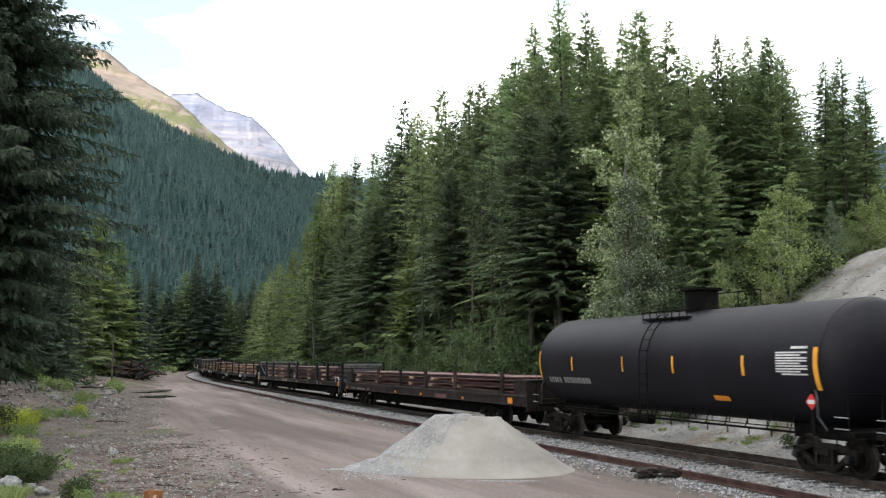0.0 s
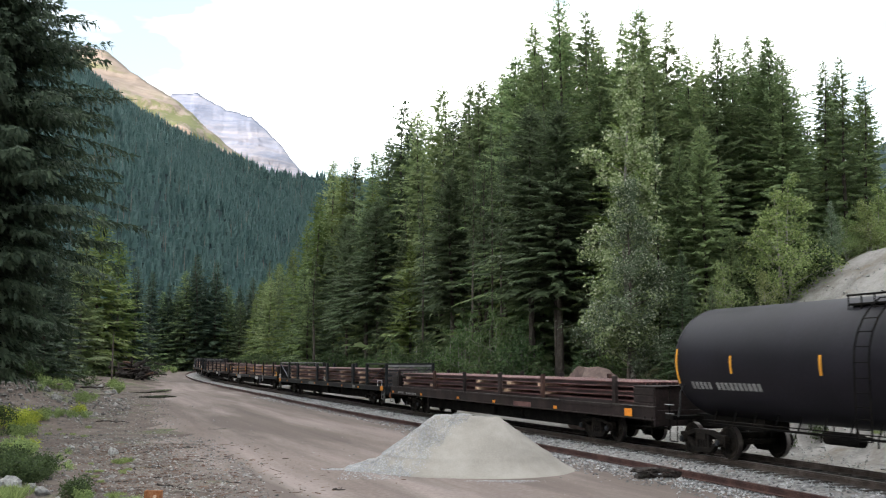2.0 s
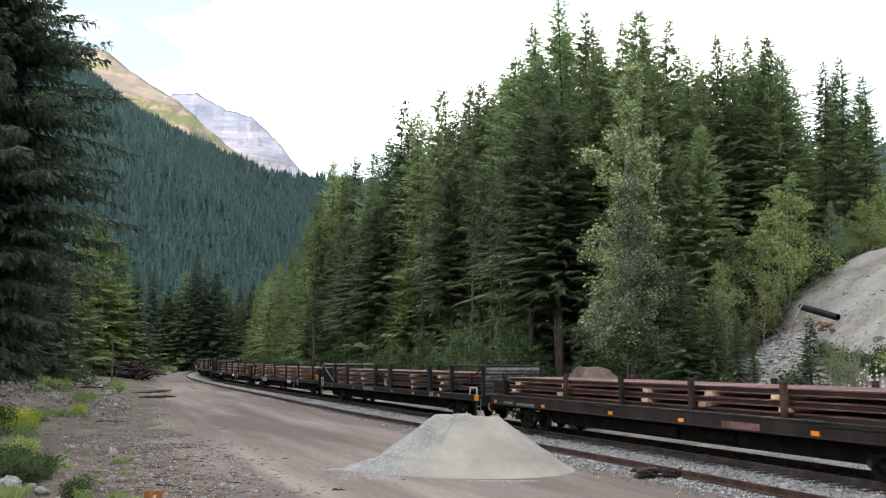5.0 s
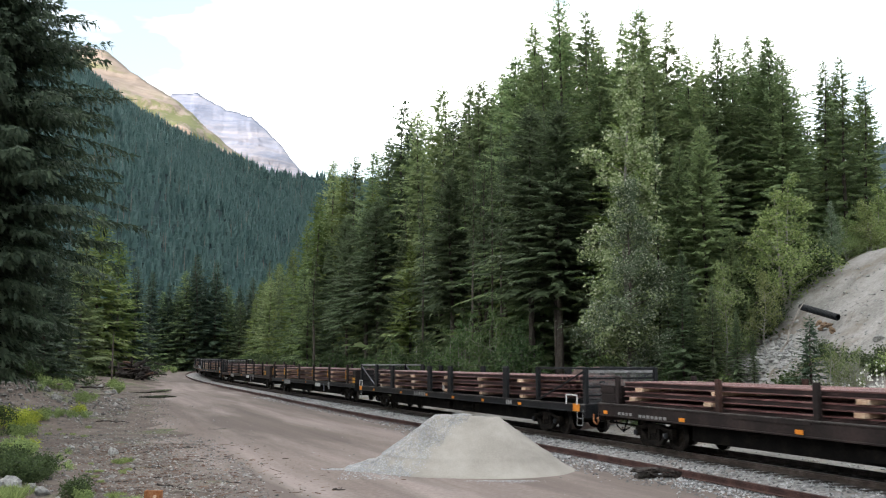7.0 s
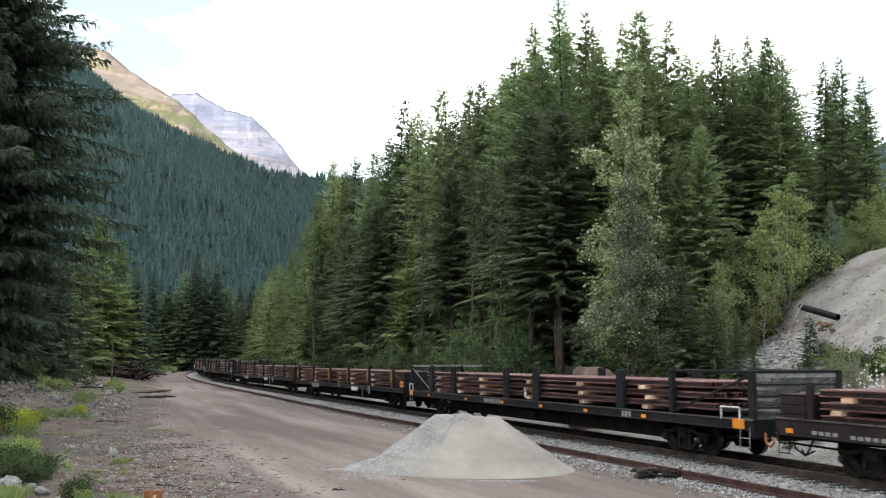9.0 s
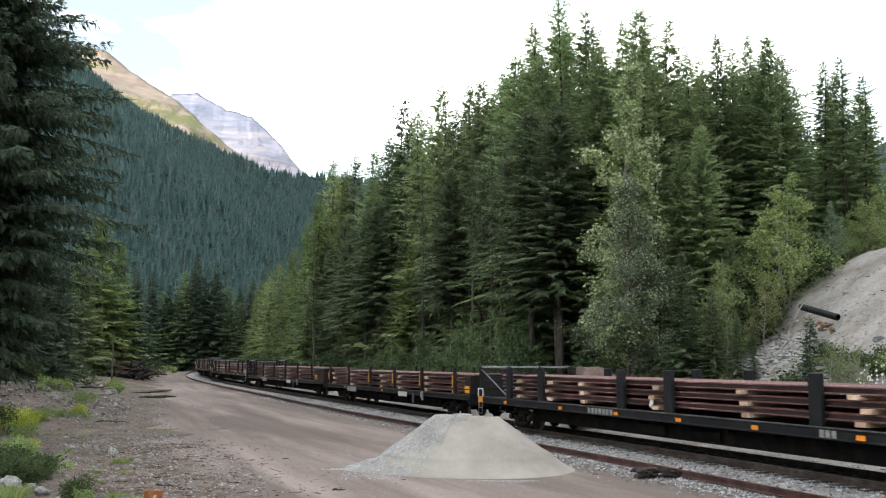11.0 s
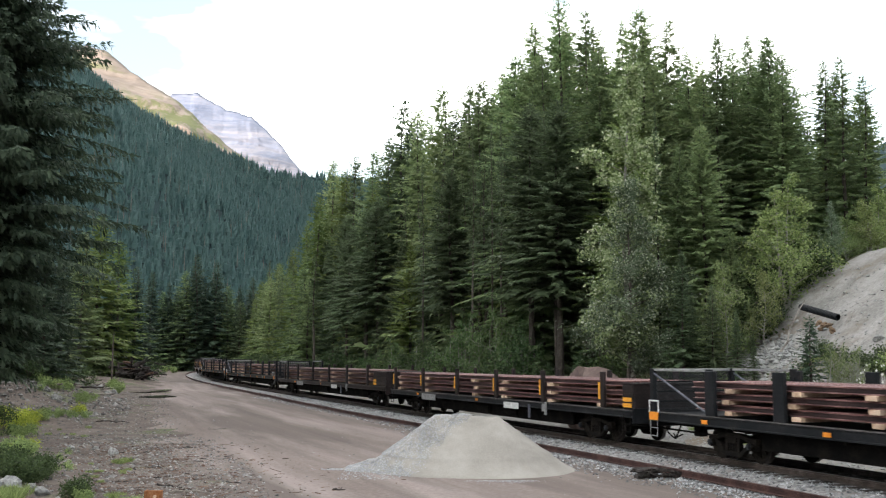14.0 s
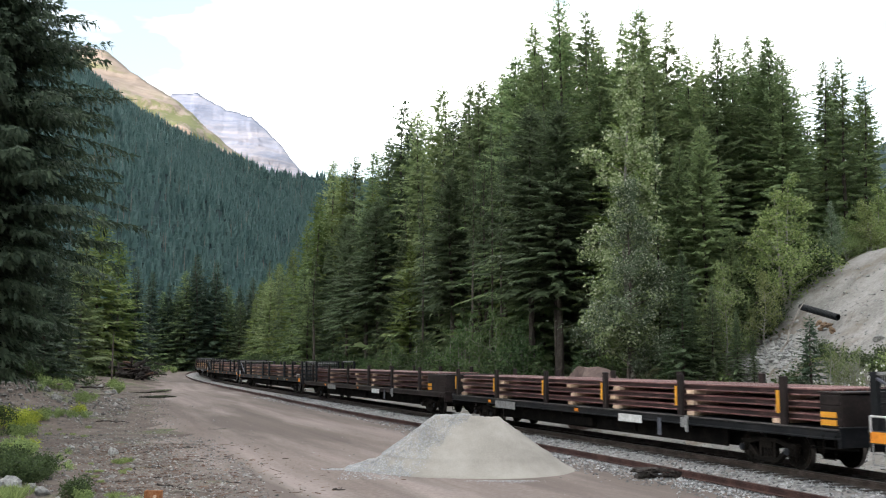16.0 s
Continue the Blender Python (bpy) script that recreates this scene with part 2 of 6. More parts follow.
M["bark"] = surface("grey bark", [(0.045, 0.036, 0.03), (0.085, 0.07, 0.06), (0.14, 0.12, 0.105)], 3.0, 0.95, 0, 0.6, 18.0, 0.02, vary=0.3)
M["pale_bark"] = surface("pale bark", [(0.16, 0.15, 0.13), (0.28, 0.27, 0.24), (0.36, 0.35, 0.32)], 2.0, 0.9, 0, 0.4, 14.0, 0.01)
M["dead_wood"] = surface("weathered dead wood", [(0.10, 0.085, 0.075), (0.2, 0.18, 0.16), (0.33, 0.3, 0.27)], 2.0, 0.9, 0, 0.4, 20.0, 0.01)
M["burnt_wood"] = surface("dark rotten wood", [(0.012, 0.01, 0.009), (0.03, 0.025, 0.022), (0.07, 0.055, 0.05)], 2.0, 0.9, 0, 0.5, 16.0, 0.02)
M["litter"] = surface("red-brown bark litter", [(0.05, 0.028, 0.02), (0.10, 0.058, 0.04), (0.19, 0.13, 0.10)], 4.0, 0.95, 0, 0.2, 20.0, 0.005, island=0.5)
M["rust_post"] = surface("rusted post", [(0.16, 0.06, 0.025), (0.28, 0.11, 0.04), (0.34, 0.17, 0.09)], 6.0, 0.85, 0.1, 0.3, 30.0, 0.005)
M["puddle"] = surface("muddy water", [(0.03, 0.03, 0.026), (0.045, 0.043, 0.036)], 0.8, 0.04, 0, 0.02, 6.0, 0.004, spec=0.5)
M["pipe"] = surface("black culvert pipe", [(0.004, 0.005, 0.0065), (0.009, 0.011, 0.014)], 3.0, 0.5, 0, 0.05, 20.0, 0.005, spec=0.22)
M["needles"] = foliage("spruce needles", (0.146, 0.202, 0.095), (0.264, 0.334, 0.158), through=0.52, tint=0.25)
M["needles_light"] = foliage("pine needles", (0.100, 0.146, 0.042), (0.222, 0.284, 0.086), tint=0.2)
M["needles_dark"] = foliage("dark spruce needles", (0.036, 0.060, 0.040), (0.098, 0.142, 0.088), through=0.42, tint=0.1)
# needle colour lowered to hold the shade low in the wood
M["needles_shade"] = foliage("fir needles", (0.066, 0.096, 0.050), (0.142, 0.190, 0.100), through=0.45, tint=0.15)
M["leaves"] = foliage("cottonwood leaves", (0.165, 0.235, 0.095), (0.44, 0.53, 0.28), rough=0.35, through=0.5, tint=0.1, sparkle=(0.66, 0.70, 0.52))
M["leaves_grey"] = foliage("grey cottonwood leaves", (0.070, 0.112, 0.056), (0.195, 0.255, 0.165), rough=0.35, through=0.4, tint=0.1, sparkle=(0.62, 0.66, 0.54))
M["leaves_green"] = foliage("willow leaves", (0.130, 0.182, 0.062), (0.330, 0.405, 0.162), through=0.45, tint=0.15)
M["leaves_willow"] = foliage("grey-green willow leaves", (0.12, 0.15, 0.055), (0.28, 0.33, 0.14), through=0.4, tint=0.15)
M["leaves_under"] = foliage("understorey willow leaves", (0.050, 0.094, 0.036), (0.145, 0.215, 0.086), through=0.4, tint=0.3)
M["leaves_dark"] = foliage("alder leaves", (0.028, 0.052, 0.018), (0.080, 0.125, 0.042), through=0.3, tint=0.2)
M["weeds"] = foliage("yellow-green weeds", (0.22, 0.30, 0.036), (0.50, 0.56, 0.085), through=0.3, tint=0.1)
M["petals"] = foliage("pale petals", (0.5, 0.5, 0.46), (0.75, 0.75, 0.7), through=0.2, tint=0.05, hue=0.0)
# blue of the distant haze is mixed into both far forest colours
M["far_wood"] = foliage("haze-tinted far conifers", (0.070, 0.132, 0.128), (0.120, 0.198, 0.186), through=0.4, tint=0.0, hue=0.0)
M["far_slope"] = surface("haze-tinted far ground", [(0.020, 0.040, 0.041), (0.030, 0.054, 0.055)], 0.02, 1.0, 0, 0.0, 0.2, world=True)
M["rock_far"] = surface("far rock", [(0.165, 0.137, 0.12), (0.225, 0.188, 0.165), (0.28, 0.245, 0.222)], 0.004, 1.0, 0, 0.6, 0.03, 12.0, stain=(0.15, 0.155, 0.09), stain_scale=0.006, stain_at=0.57, world=True, strata=3.0, band=(600, 700, (0.12, 0.135, 0.06)))
# rock colour is shifted to blue for the haze over the far peak
M["rock_blue"] = surface("haze-blued far rock", [(0.105, 0.125, 0.185), (0.15, 0.168, 0.225), (0.215, 0.215, 0.25)], 0.003, 1.0, 0, 0.6, 0.02, 15.0, world=True, strata=4.0)


TILT = radians(6.43)


def sight(a, b):
    """The direction of a bearing across and up, per metre of distance along y."""
    u, v = (a - 784) / FOCAL, (441 - b) / FOCAL
    d = math.cos(TILT) - v * math.sin(TILT)
    return Vector((u / d, 1.0, (math.sin(TILT) + v * math.cos(TILT)) / d))


# ---- building helpers ----
def put_mesh(name, verts, faces, material, smooth=False):
    me = bpy.data.meshes.new(name)
    me.from_pydata([tuple(v) for v in verts], [], [tuple(f) for f in faces])
    me.materials.append(material)
    if smooth:
        me.polygons.foreach_set("use_smooth", [True] * len(me.polygons))
    me.update()
    return me


def part(name, geometry, material, parent, label=""):
    """One mesh object under a thing or under a part."""
    if isinstance(geometry, bmesh.types.BMesh):
        me = bpy.data.meshes.new(name)
        geometry.to_mesh(me)
        geometry.free()
        me.materials.append(material)
    else:
        me = geometry
    ob = new(name, me)
    ob.parent = parent
    return tagged(ob, label)


def thing(name, label, category, group="", kind="", at=None):
    ob = new(name)
    ob.empty_display_size = 0.3
    tagged(ob, label, category, group, kind)
    if at is not None:
        ob.matrix_basis = at
    return ob


def single(name, geometry, material, label, category, group="", kind="", at=None):
    ob = part(name, geometry, material, None)
    tagged(ob, label, category, group, kind)
    if at is not None:
        ob.matrix_basis = at
    return ob


def box(bm, x0, x1, y0, y1, z0, z1, bevel=0.0, turn=None):
    m = Matrix.LocRotScale(((x0 + x1) / 2, (y0 + y1) / 2, (z0 + z1) / 2), None, (abs(x1 - x0), abs(y1 - y0), abs(z1 - z0)))
    if turn is not None:
        m = turn @ m
    vs = bmesh.ops.create_cube(bm, size=1.0, matrix=m)["verts"]
    if bevel:
        es = list({e for v in vs for e in v.link_edges})
        bmesh.ops.bevel(bm, geom=es, offset=bevel, segments=1, affect="EDGES", profile=0.5)
    return bm


def rod(bm, a, b, r, sides=8, r2=None):
    a, b = Vector(a), Vector(b)
    d = b - a
    m = Matrix.Translation((a + b) / 2) @ d.to_track_quat("Z", "Y").to_matrix().to_4x4()
    bmesh.ops.create_cone(bm, cap_ends=True, segments=sides, radius1=r, radius2=r if r2 is None else r2, depth=d.length, matrix=m)
    return bm


def boxes(*rows, bevel=0.0):
    bm = bmesh.new()
    for r in rows:
        box(bm, *r, bevel=bevel)
    return bm


def tube(points, radii, sides=6):
    """Vertices and faces of a bent, tapered limb."""
    pts = [Vector(p) for p in points]
    verts, faces = [], []
    for i, p in enumerate(pts):
        d = (pts[min(i + 1, len(pts) - 1)] - pts[max(i - 1, 0)]).normalized()
        side = d.cross(Vector((0.31, 0.95, 0.05))).normalized()
        up = side.cross(d)
        for k in range(sides):
            a = 2 * math.pi * k / sides
            verts.append(p + (side * math.cos(a) + up * math.sin(a)) * radii[i])
    for i in range(len(pts) - 1):
        for k in range(sides):
            k2 = (k + 1) % sides
            faces.append((i * sides + k, i * sides + k2, (i + 1) * sides + k2, (i + 1) * sides + k))
    faces.append(tuple(range(sides - 1, -1, -1)))
    faces.append(tuple((len(pts) - 1) * sides + k for k in range(sides)))
    return verts, faces


class Heap:
    """Collects pieces into one list of vertices and faces."""

    def __init__(self):
        self.v, self.f = [], []

    def add(self, verts, faces):
        o = len(self.v)
        self.v += list(verts)
        self.f += [tuple(i + o for i in f) for f in faces]

    def mesh(self, name, material, smooth=False):
        return put_mesh(name, self.v, self.f, material, smooth)


# ---- the line of the railway ----
STEP = 0.25
S_AXIS = np.arange(-150.0, 330.0, STEP)
_u = np.clip(S_AXIS, -40, 230)
_k = (-0.9724 + 0.0316016 * _u - 0.0114783 * np.maximum(0, _u - 60) + 0.0397153 * np.maximum(0, _u - 120)) * 1e-3
_h = np.cumsum(_k) * STEP
_i0 = int(np.argmin(abs(S_AXIS)))
_h = _h - _h[_i0] - 0.35867
_x, _y = np.cumsum(np.sin(_h)) * STEP, np.cumsum(np.cos(_h)) * STEP
_x, _y = _x - _x[_i0] + 3.227, _y - _y[_i0] + 43.244
SPEED = 4.602


def grade(s):
    """How far the line has climbed s metres up it."""
    return 0.00516 * max(0.0, s) ** 2 / (abs(s) + 15)


def on_track(s, off=0.0, z=0.0):
    """The point s metres up the line; off: metres to the far side of it."""
    x, y, h = np.interp(s, S_AXIS, _x), np.interp(s, S_AXIS, _y), np.interp(s, S_AXIS, _h)
    return Vector((x + off * math.cos(h), y - off * math.sin(h), z + grade(float(s))))


def track_side(x, y):
    """Metres across the line (far side positive) and along it."""
    d = (_x - x) ** 2 + (_y - y) ** 2
    i = int(np.argmin(d))
    return (x - _x[i]) * math.cos(_h[i]) - (y - _y[i]) * math.sin(_h[i]), S_AXIS[i]


def car_pose(s, half):
    """A car whose trucks stand at s - half and s + half; +x points down the line, to where the train goes."""
    a, b = on_track(s + half), on_track(s - half)
    d = b - a
    return Matrix.Translation((a + b) / 2) @ Matrix.Rotation(math.atan2(d.y, d.x), 4, "Z")


# ---- the ground ----
GROUND = -0.35


def smooth01(t):
    t = min(1.0, max(0.0, t))
    return t * t * (3 - 2 * t)


def hill_edge(y):
    """x at which the gravel bank beyond the line starts to rise."""
    return 10.1 + max(0.0, (43.7 - y)) * 0.18 - max(0.0, y - 43.7) * 0.23


RIDGES = [  # x, y, height, and how steeply the sides fall
    [(-1900, -2600, 500), (-1500, 0, 330), (-1050, 900, 480), (-560, 1180, 445), 0.80],
    [(-560, 1180, 445), (-445, 1300, 356), (-380, 1310, 320), (-315, 1320, 285), (-250, 1330, 260), (-217, 1340, 256), (-126, 1350, 246), (60, 1380, 212), 0.62],
    [(470, 1100, 190), (620, 1150, 330), (1100, 1000, 440), (1900, -1500, 350), 0.7],
    # unseen ridge behind the camera, added to keep the sun off the valley
    [(-4000, -3800, 1050), (-1000, -3800, 980), (0, -3800, 850), (4000, -3800, 850), 0.45],
]


def ridge_height(x, y):
    best = -1e9
    for *pts, slope in RIDGES:
        for (x0, y0, z0), (x1, y1, z1) in zip(pts, pts[1:]):
            dx, dy = x1 - x0, y1 - y0
            t = min(1.0, max(0.0, ((x - x0) * dx + (y - y0) * dy) / (dx * dx + dy * dy)))
            d = math.hypot(x - x0 - t * dx, y - y0 - t * dy)
            best = max(best, z0 + t * (z1 - z0) - slope * d)
    return best


def ground_height(x, y):
    r = math.hypot(x, y)
    if r > 260:
        z = max(ridge_height(x, y), 0.0)
        n = noise.fractal(Vector((x, y, 0)) * 0.006, 1.0, 2.0, 4)
        return GROUND + (z + min(z, 60) * 0.25 * n) * smooth01((r - 260) / 100) + smooth01(y / 250)
    off, s = track_side(x, y)
    n1 = noise.noise(Vector((x * 0.13, y * 0.13, 0)))
    n2 = noise.noise(Vector((x * 0.7, y * 0.7, 3)))
    z = GROUND + 0.012 * n1 + 0.004 * n2 + grade(s)
    # the bank on the far side of the line
    if off > 2.2:
        z += 0.5 * smooth01((off - 2.2) / 4) + 0.10 * n2 * smooth01((off - 2.2) / 1.0)
        rise = x - hill_edge(y)
        if rise > 0 and y < 66:
            full = 0.80 * rise
            top = 7.2 + 0.05 * rise
            hill = min(full, top - 1.0 + smooth01((full - top + 1) / 2))
            hill *= 1 - smooth01((y - 45.5) / 16) * 0.55
            z += hill + 0.25 * noise.noise(Vector((x * 0.5, y * 0.5, 9))) * smooth01(rise)
        if s > 5:
            z += 1.2 * smooth01((off - 8) / 25)
    # the rough verge on the near side
    verge = verge_edge(y) - x
    if verge > 0:
        z += 0.75 * smooth01(verge / 11.0) + 1.0 * smooth01((verge - 14) / 20) + (0.13 * n2 + 0.16 * n1) * smooth01(verge / 2)
    z += 1.0 * math.exp(-((x + 31.5) / 4.5) ** 2 - ((y - 74) / 12) ** 2)
    z += 1.25 * math.exp(-((x + 25) / 3.6) ** 2 - ((y - 60) / 9) ** 2)
    z += 0.9 * math.exp(-((x + 34) / 5) ** 2 - ((y - 105) / 8) ** 2)
    return z


def verge_edge(y):
    """x of the edge of the dirt road toward the rough verge."""
    return np.interp(y, [0, 13, 19, 26, 35, 48, 66, 87, 122, 175, 230], [-6.0, -6.0, -6.2, -7.8, -10.8, -15.0, -20.5, -27, -36.5, -50, -56])


def build_ground():
    def axis(lo, hi, stops):
        out, v = [lo], lo
        while v < hi:
            a = abs(v)
            for lim, st in stops:
                if a < lim:
                    step = st
                    break
            v += step
            out.append(v)
        return out

    xs = axis(-4000, 4000, [(22, 0.5), (60, 1.4), (140, 5), (500, 20), (1500, 60), (1e9, 400)])
    ys = axis(-4000, 4600, [(15, 1.0), (70, 0.7), (130, 1.6), (260, 5), (700, 22), (1700, 40), (1e9, 400)])
    verts = [(x, y, ground_height(x, y)) for y in ys for x in xs]
    w = len(xs)
    faces, mats = [], []
    for j in range(len(ys) - 1):
        for i in range(w - 1):
            faces.append((j * w + i, j * w + i + 1, (j + 1) * w + i + 1, (j + 1) * w + i))
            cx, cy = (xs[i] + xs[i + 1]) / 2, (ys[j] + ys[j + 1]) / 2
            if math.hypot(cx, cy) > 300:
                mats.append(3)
                continue
            off, s = track_side(cx, cy)
            jig = 1.2 * noise.noise(Vector((cx * 0.4, cy * 0.4, 5)))
            if off > 2.0:
                gravel = cx - hill_edge(cy) > -7 + jig and cy < 46.5 + jig and cx > 2
                mats.append(1 if gravel or off < 4.5 + jig else 2)
            elif cx < verge_edge(cy) + 1.6 + 1.6 * jig:
                mats.append(2 if cx < verge_edge(cy) - 13 else 4)
            else:
                mats.append(0)
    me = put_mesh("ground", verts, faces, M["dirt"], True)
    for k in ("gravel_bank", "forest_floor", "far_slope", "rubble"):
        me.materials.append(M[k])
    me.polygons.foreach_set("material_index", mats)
    ob = new("ground", me)
    tagged(ob, "packed brown dirt road and gravel verges in a forested valley", "ground", kind="structure")


build_ground()


def far_peak(name, pts, y, depth, foot, material, label, seed):
    """A bare massif: a crest line at distance y whose face falls toward the valley."""
    nx, ny = 240, 90
    xs = np.linspace(pts[0][0], pts[-1][0], nx)
    zs = np.interp(xs, [p[0] for p in pts], [p[1] for p in pts])
    zs = zs + [0.0035 * y * noise.fractal(Vector((x * 0.012, seed, 0)), 1.0, 2.0, 4) for x in xs]
    verts = []
    for j in range(ny + 1):
        t = j / ny * 1.5
        for x, z in zip(xs, zs):
            if t <= 1:
                yy, zz = y - depth * (1 - t), foot + (z - foot) * t
            else:
                yy, zz = y + depth * (t - 1), z - (z - foot) * (t - 1) * 1.3
            n = noise.fractal(Vector((x * 0.004, yy * 0.004, zz * 0.010 + seed)), 1.0, 2.0, 5)
            n += 0.10 * noise.fractal(Vector((x * 0.022, yy * 0.022, zz * 0.03 + seed)), 1.0, 2.0, 3)
            ledge = math.sin(zz * 0.035 + 2.5 * n) + 0.6 * math.sin(zz * 0.11 + 4 * n)
            away = min(1.0, abs(t - 1) * 5 + 0.12)
            verts.append((x + 30 * n * away, yy + (48 * n + 24 * ledge) * away, zz + 14 * n * away))
    faces = [(j * nx + i, j * nx + i + 1, (j + 1) * nx + i + 1, (j + 1) * nx + i) for j in range(ny) for i in range(nx - 1)]
    single(name, put_mesh(name, verts, faces, material, True), material, label, "mountain", kind="structure")


def crest_line(y, rows):
    """Crest points at distance y from bearings (across, up)."""
    return [(sight(a, b).x * y, EYE + sight(a, b).z * y) for a, b in rows]


far_peak("mountain_near", crest_line(2600, [(-150, 60), (60, 95), (150, 84), (182, 88), (215, 112), (250, 142), (300, 170), (345, 205), (400, 258), (460, 300), (560, 350)]),
         2600, 900, 150, M["rock_far"], "sunlit bare rock shoulder above the tree line", 1.0)
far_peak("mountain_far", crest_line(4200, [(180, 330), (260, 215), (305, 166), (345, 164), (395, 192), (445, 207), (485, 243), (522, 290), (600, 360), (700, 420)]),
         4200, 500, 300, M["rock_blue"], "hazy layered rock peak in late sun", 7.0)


# ---- plants ----
def conifer_meshes(tag, h, r, seed, bare=0.05, whorl=0.52, twig=0.52, slender=0.32, gap=0.23, droop=0.22, thin=1.0, needles="needles", bark="bark", power=0.74, fan=6, belly=0.15, low=0.7, ragged=1.0, layered=0.5, feather=0.0, hang=0.5):
    """Trunk and crown of a spruce: limbs in loose whorls, set with slender needle-clad twigs, some of them hanging."""
    rng = random.Random(seed)
    n = 9
    lean = [(0.012 * h * math.sin(i * 0.9 + seed), 0.012 * h * math.cos(i * 0.7 + seed)) for i in range(n)]
    base_r = 0.011 * h + 0.03
    trunk, crown = Heap(), Heap()
    trunk.add(*tube([(lean[i][0] * i / n, lean[i][1] * i / n, h * i / (n - 1)) for i in range(n)],
                    [base_r * (1 - 0.96 * i / (n - 1)) * (1.25 if i == 0 else 1) for i in range(n)], 7))
    up = Vector((0, 0, 1))

    def kite(p, dirv, ln, face, width):
        """One twig with its needles, turned so that its broad side looks up and outward."""
        face = face + Vector((rng.uniform(-1, 1), rng.uniform(-1, 1), rng.uniform(-0.6, 0.9))) * 0.6
        w = face.cross(dirv)
        if w.length < 0.05:
            return
        w = w.normalized() * (ln * width * rng.uniform(0.4, 0.62))
        m = p + dirv * (ln * rng.uniform(0.3, 0.5))
        crown.add([p, m - w, p + dirv * ln, m + w], [(0, 1, 2, 3)])

    # dead stubs on the bare stem
    for _ in range(int(bare * h * 2.2)):
        a = rng.uniform(0, 6.283)
        ln = rng.uniform(0.3, 1.1)
        p0 = Vector((0, 0, rng.uniform(0.12, 1) * bare * h))
        trunk.add(*tube([p0, p0 + Vector((math.cos(a) * ln, math.sin(a) * ln, rng.uniform(-0.3, 0.1)))], [0.02, 0.006], 3))
    lump = [rng.uniform(0.95 - 0.2 * ragged, 0.95 + 0.2 * ragged) for _ in range(40)]
    z = bare * h
    while z < h - 0.25:
        t = (z - bare * h) / (h * (1 - bare))
        env = r * (1 - t) ** power * lump[int(t * 39)]
        if t < belly:
            env *= low + (1 - low) * t / belly
        fine = 1 - (0.50 if gap < 0.4 else 0.55) * t
        step = whorl * rng.uniform(0.75, 1.2) * (0.42 + 0.58 * (1 - t))
        count = max(4, int(fan * thin * (0.75 + 0.5 * rng.random())))
        a0 = rng.uniform(0, 6.283)
        # needles close round the stem
        for k in range(60 if feather else 8):
            a = rng.uniform(0, 6.283)
            d = Vector((math.cos(a), math.sin(a), 0))
            kite(Vector((0, 0, z + rng.uniform(-0.5, 0.5) * whorl)) + d * (env * rng.uniform(0.02, 0.3)), (d * 0.8 + Vector((-d.y, d.x, 0)) * rng.uniform(-0.8, 0.8) - up * rng.uniform(-0.2, 0.9)).normalized(),
                 min(feather * 2 if feather else 1.15 * twig, 0.4 * env + 0.1), up * 0.3 + d, 0.5)
        for k in range(count):
            a = a0 + 6.283 * k / count + rng.uniform(-0.35, 0.35)
            ln = max(0.25, env * rng.uniform(0.90 - 0.22 * ragged, 0.90 + 0.22 * ragged))
            if not feather and rng.random() < 0.06:
                ln *= 1.25
            rise = (0.55 * t * t + 0.05) * ln + rng.uniform(-0.17, 0.17) * ln
            d = Vector((math.cos(a), math.sin(a), 0))
            side = Vector((-d.y, d.x, 0))
            z0 = z + rng.uniform(-1, 1) * step * layered
            face = up * 0.75 + d * 0.7
            bend = droop * (1 - 0.6 * t) * rng.uniform(0.5, 1.6)

            def limb(u):
                return Vector((0, 0, z0)) + d * (ln * u) + Vector((0, 0, rise * u - bend * ln * u * u + 0.5 * bend * ln * max(0, u - 0.65)))

            if ln > 0.9 and gap < 0.4:
                crown.add(*tube([limb(0), limb(0.9)] if not feather else [limb(0), limb(0.5), limb(0.94)], [0.014 + 0.005 * ln, 0.004] if not feather else [0.014 + 0.005 * ln, 0.010, 0.003], 3))
            u = min(0.3, 0.25 / ln)
            while u < 1.0:
                p = limb(u)
                along = (limb(min(1, u + 0.05)) - limb(u - 0.05)).normalized()
                for sgn in (-1, 1):
                    sl = fine * min(twig * 1.7, 0.30 * ln * (1 - u) + twig * 0.62) * rng.uniform(0.7, 1.2)
                    ang = rng.uniform(0.5, 1.0)
                    dirv = (along * math.cos(ang) + side * (sgn * math.sin(ang)) + up * rng.uniform(-0.42, 0.05)).normalized()
                    if feather:
                        v = 0.08
                        while v < 1.0:
                            q = p + dirv * (sl * v) - up * (0.10 * sl * v * v)
                            for s2 in (-1, 1):
                                tip = (dirv * 0.75 + (along if s2 * sgn > 0 else side * sgn * 1.0) * 0.55 + up * rng.uniform(-0.45, 0.15)).normalized()
                                kite(q, tip, feather * rng.uniform(0.7, 1.25) * (1.15 - 0.4 * v), face, slender)
                            if rng.random() < 0.55:
                                kite(q, (dirv * 0.35 + d * rng.uniform(-0.2, 0.5) - up * rng.uniform(0.5, 1.0)).normalized(), feather * rng.uniform(0.9, 1.7), d + up * 0.2, slender)
                            v += feather * 0.66 / sl
                    else:
                        kite(p, dirv, sl, face, slender)
                if rng.random() < hang:
                    kite(p, (d * rng.uniform(0.1, 0.7) + side * rng.uniform(-0.5, 0.5) - up * 0.8).normalized(), (feather * 1.3 if feather else twig * 0.8 * fine) * rng.uniform(0.6, 1.2), d + up * 0.25, slender)
                u += gap * fine / ln * rng.uniform(0.8, 1.25)
            p = limb(0.93)
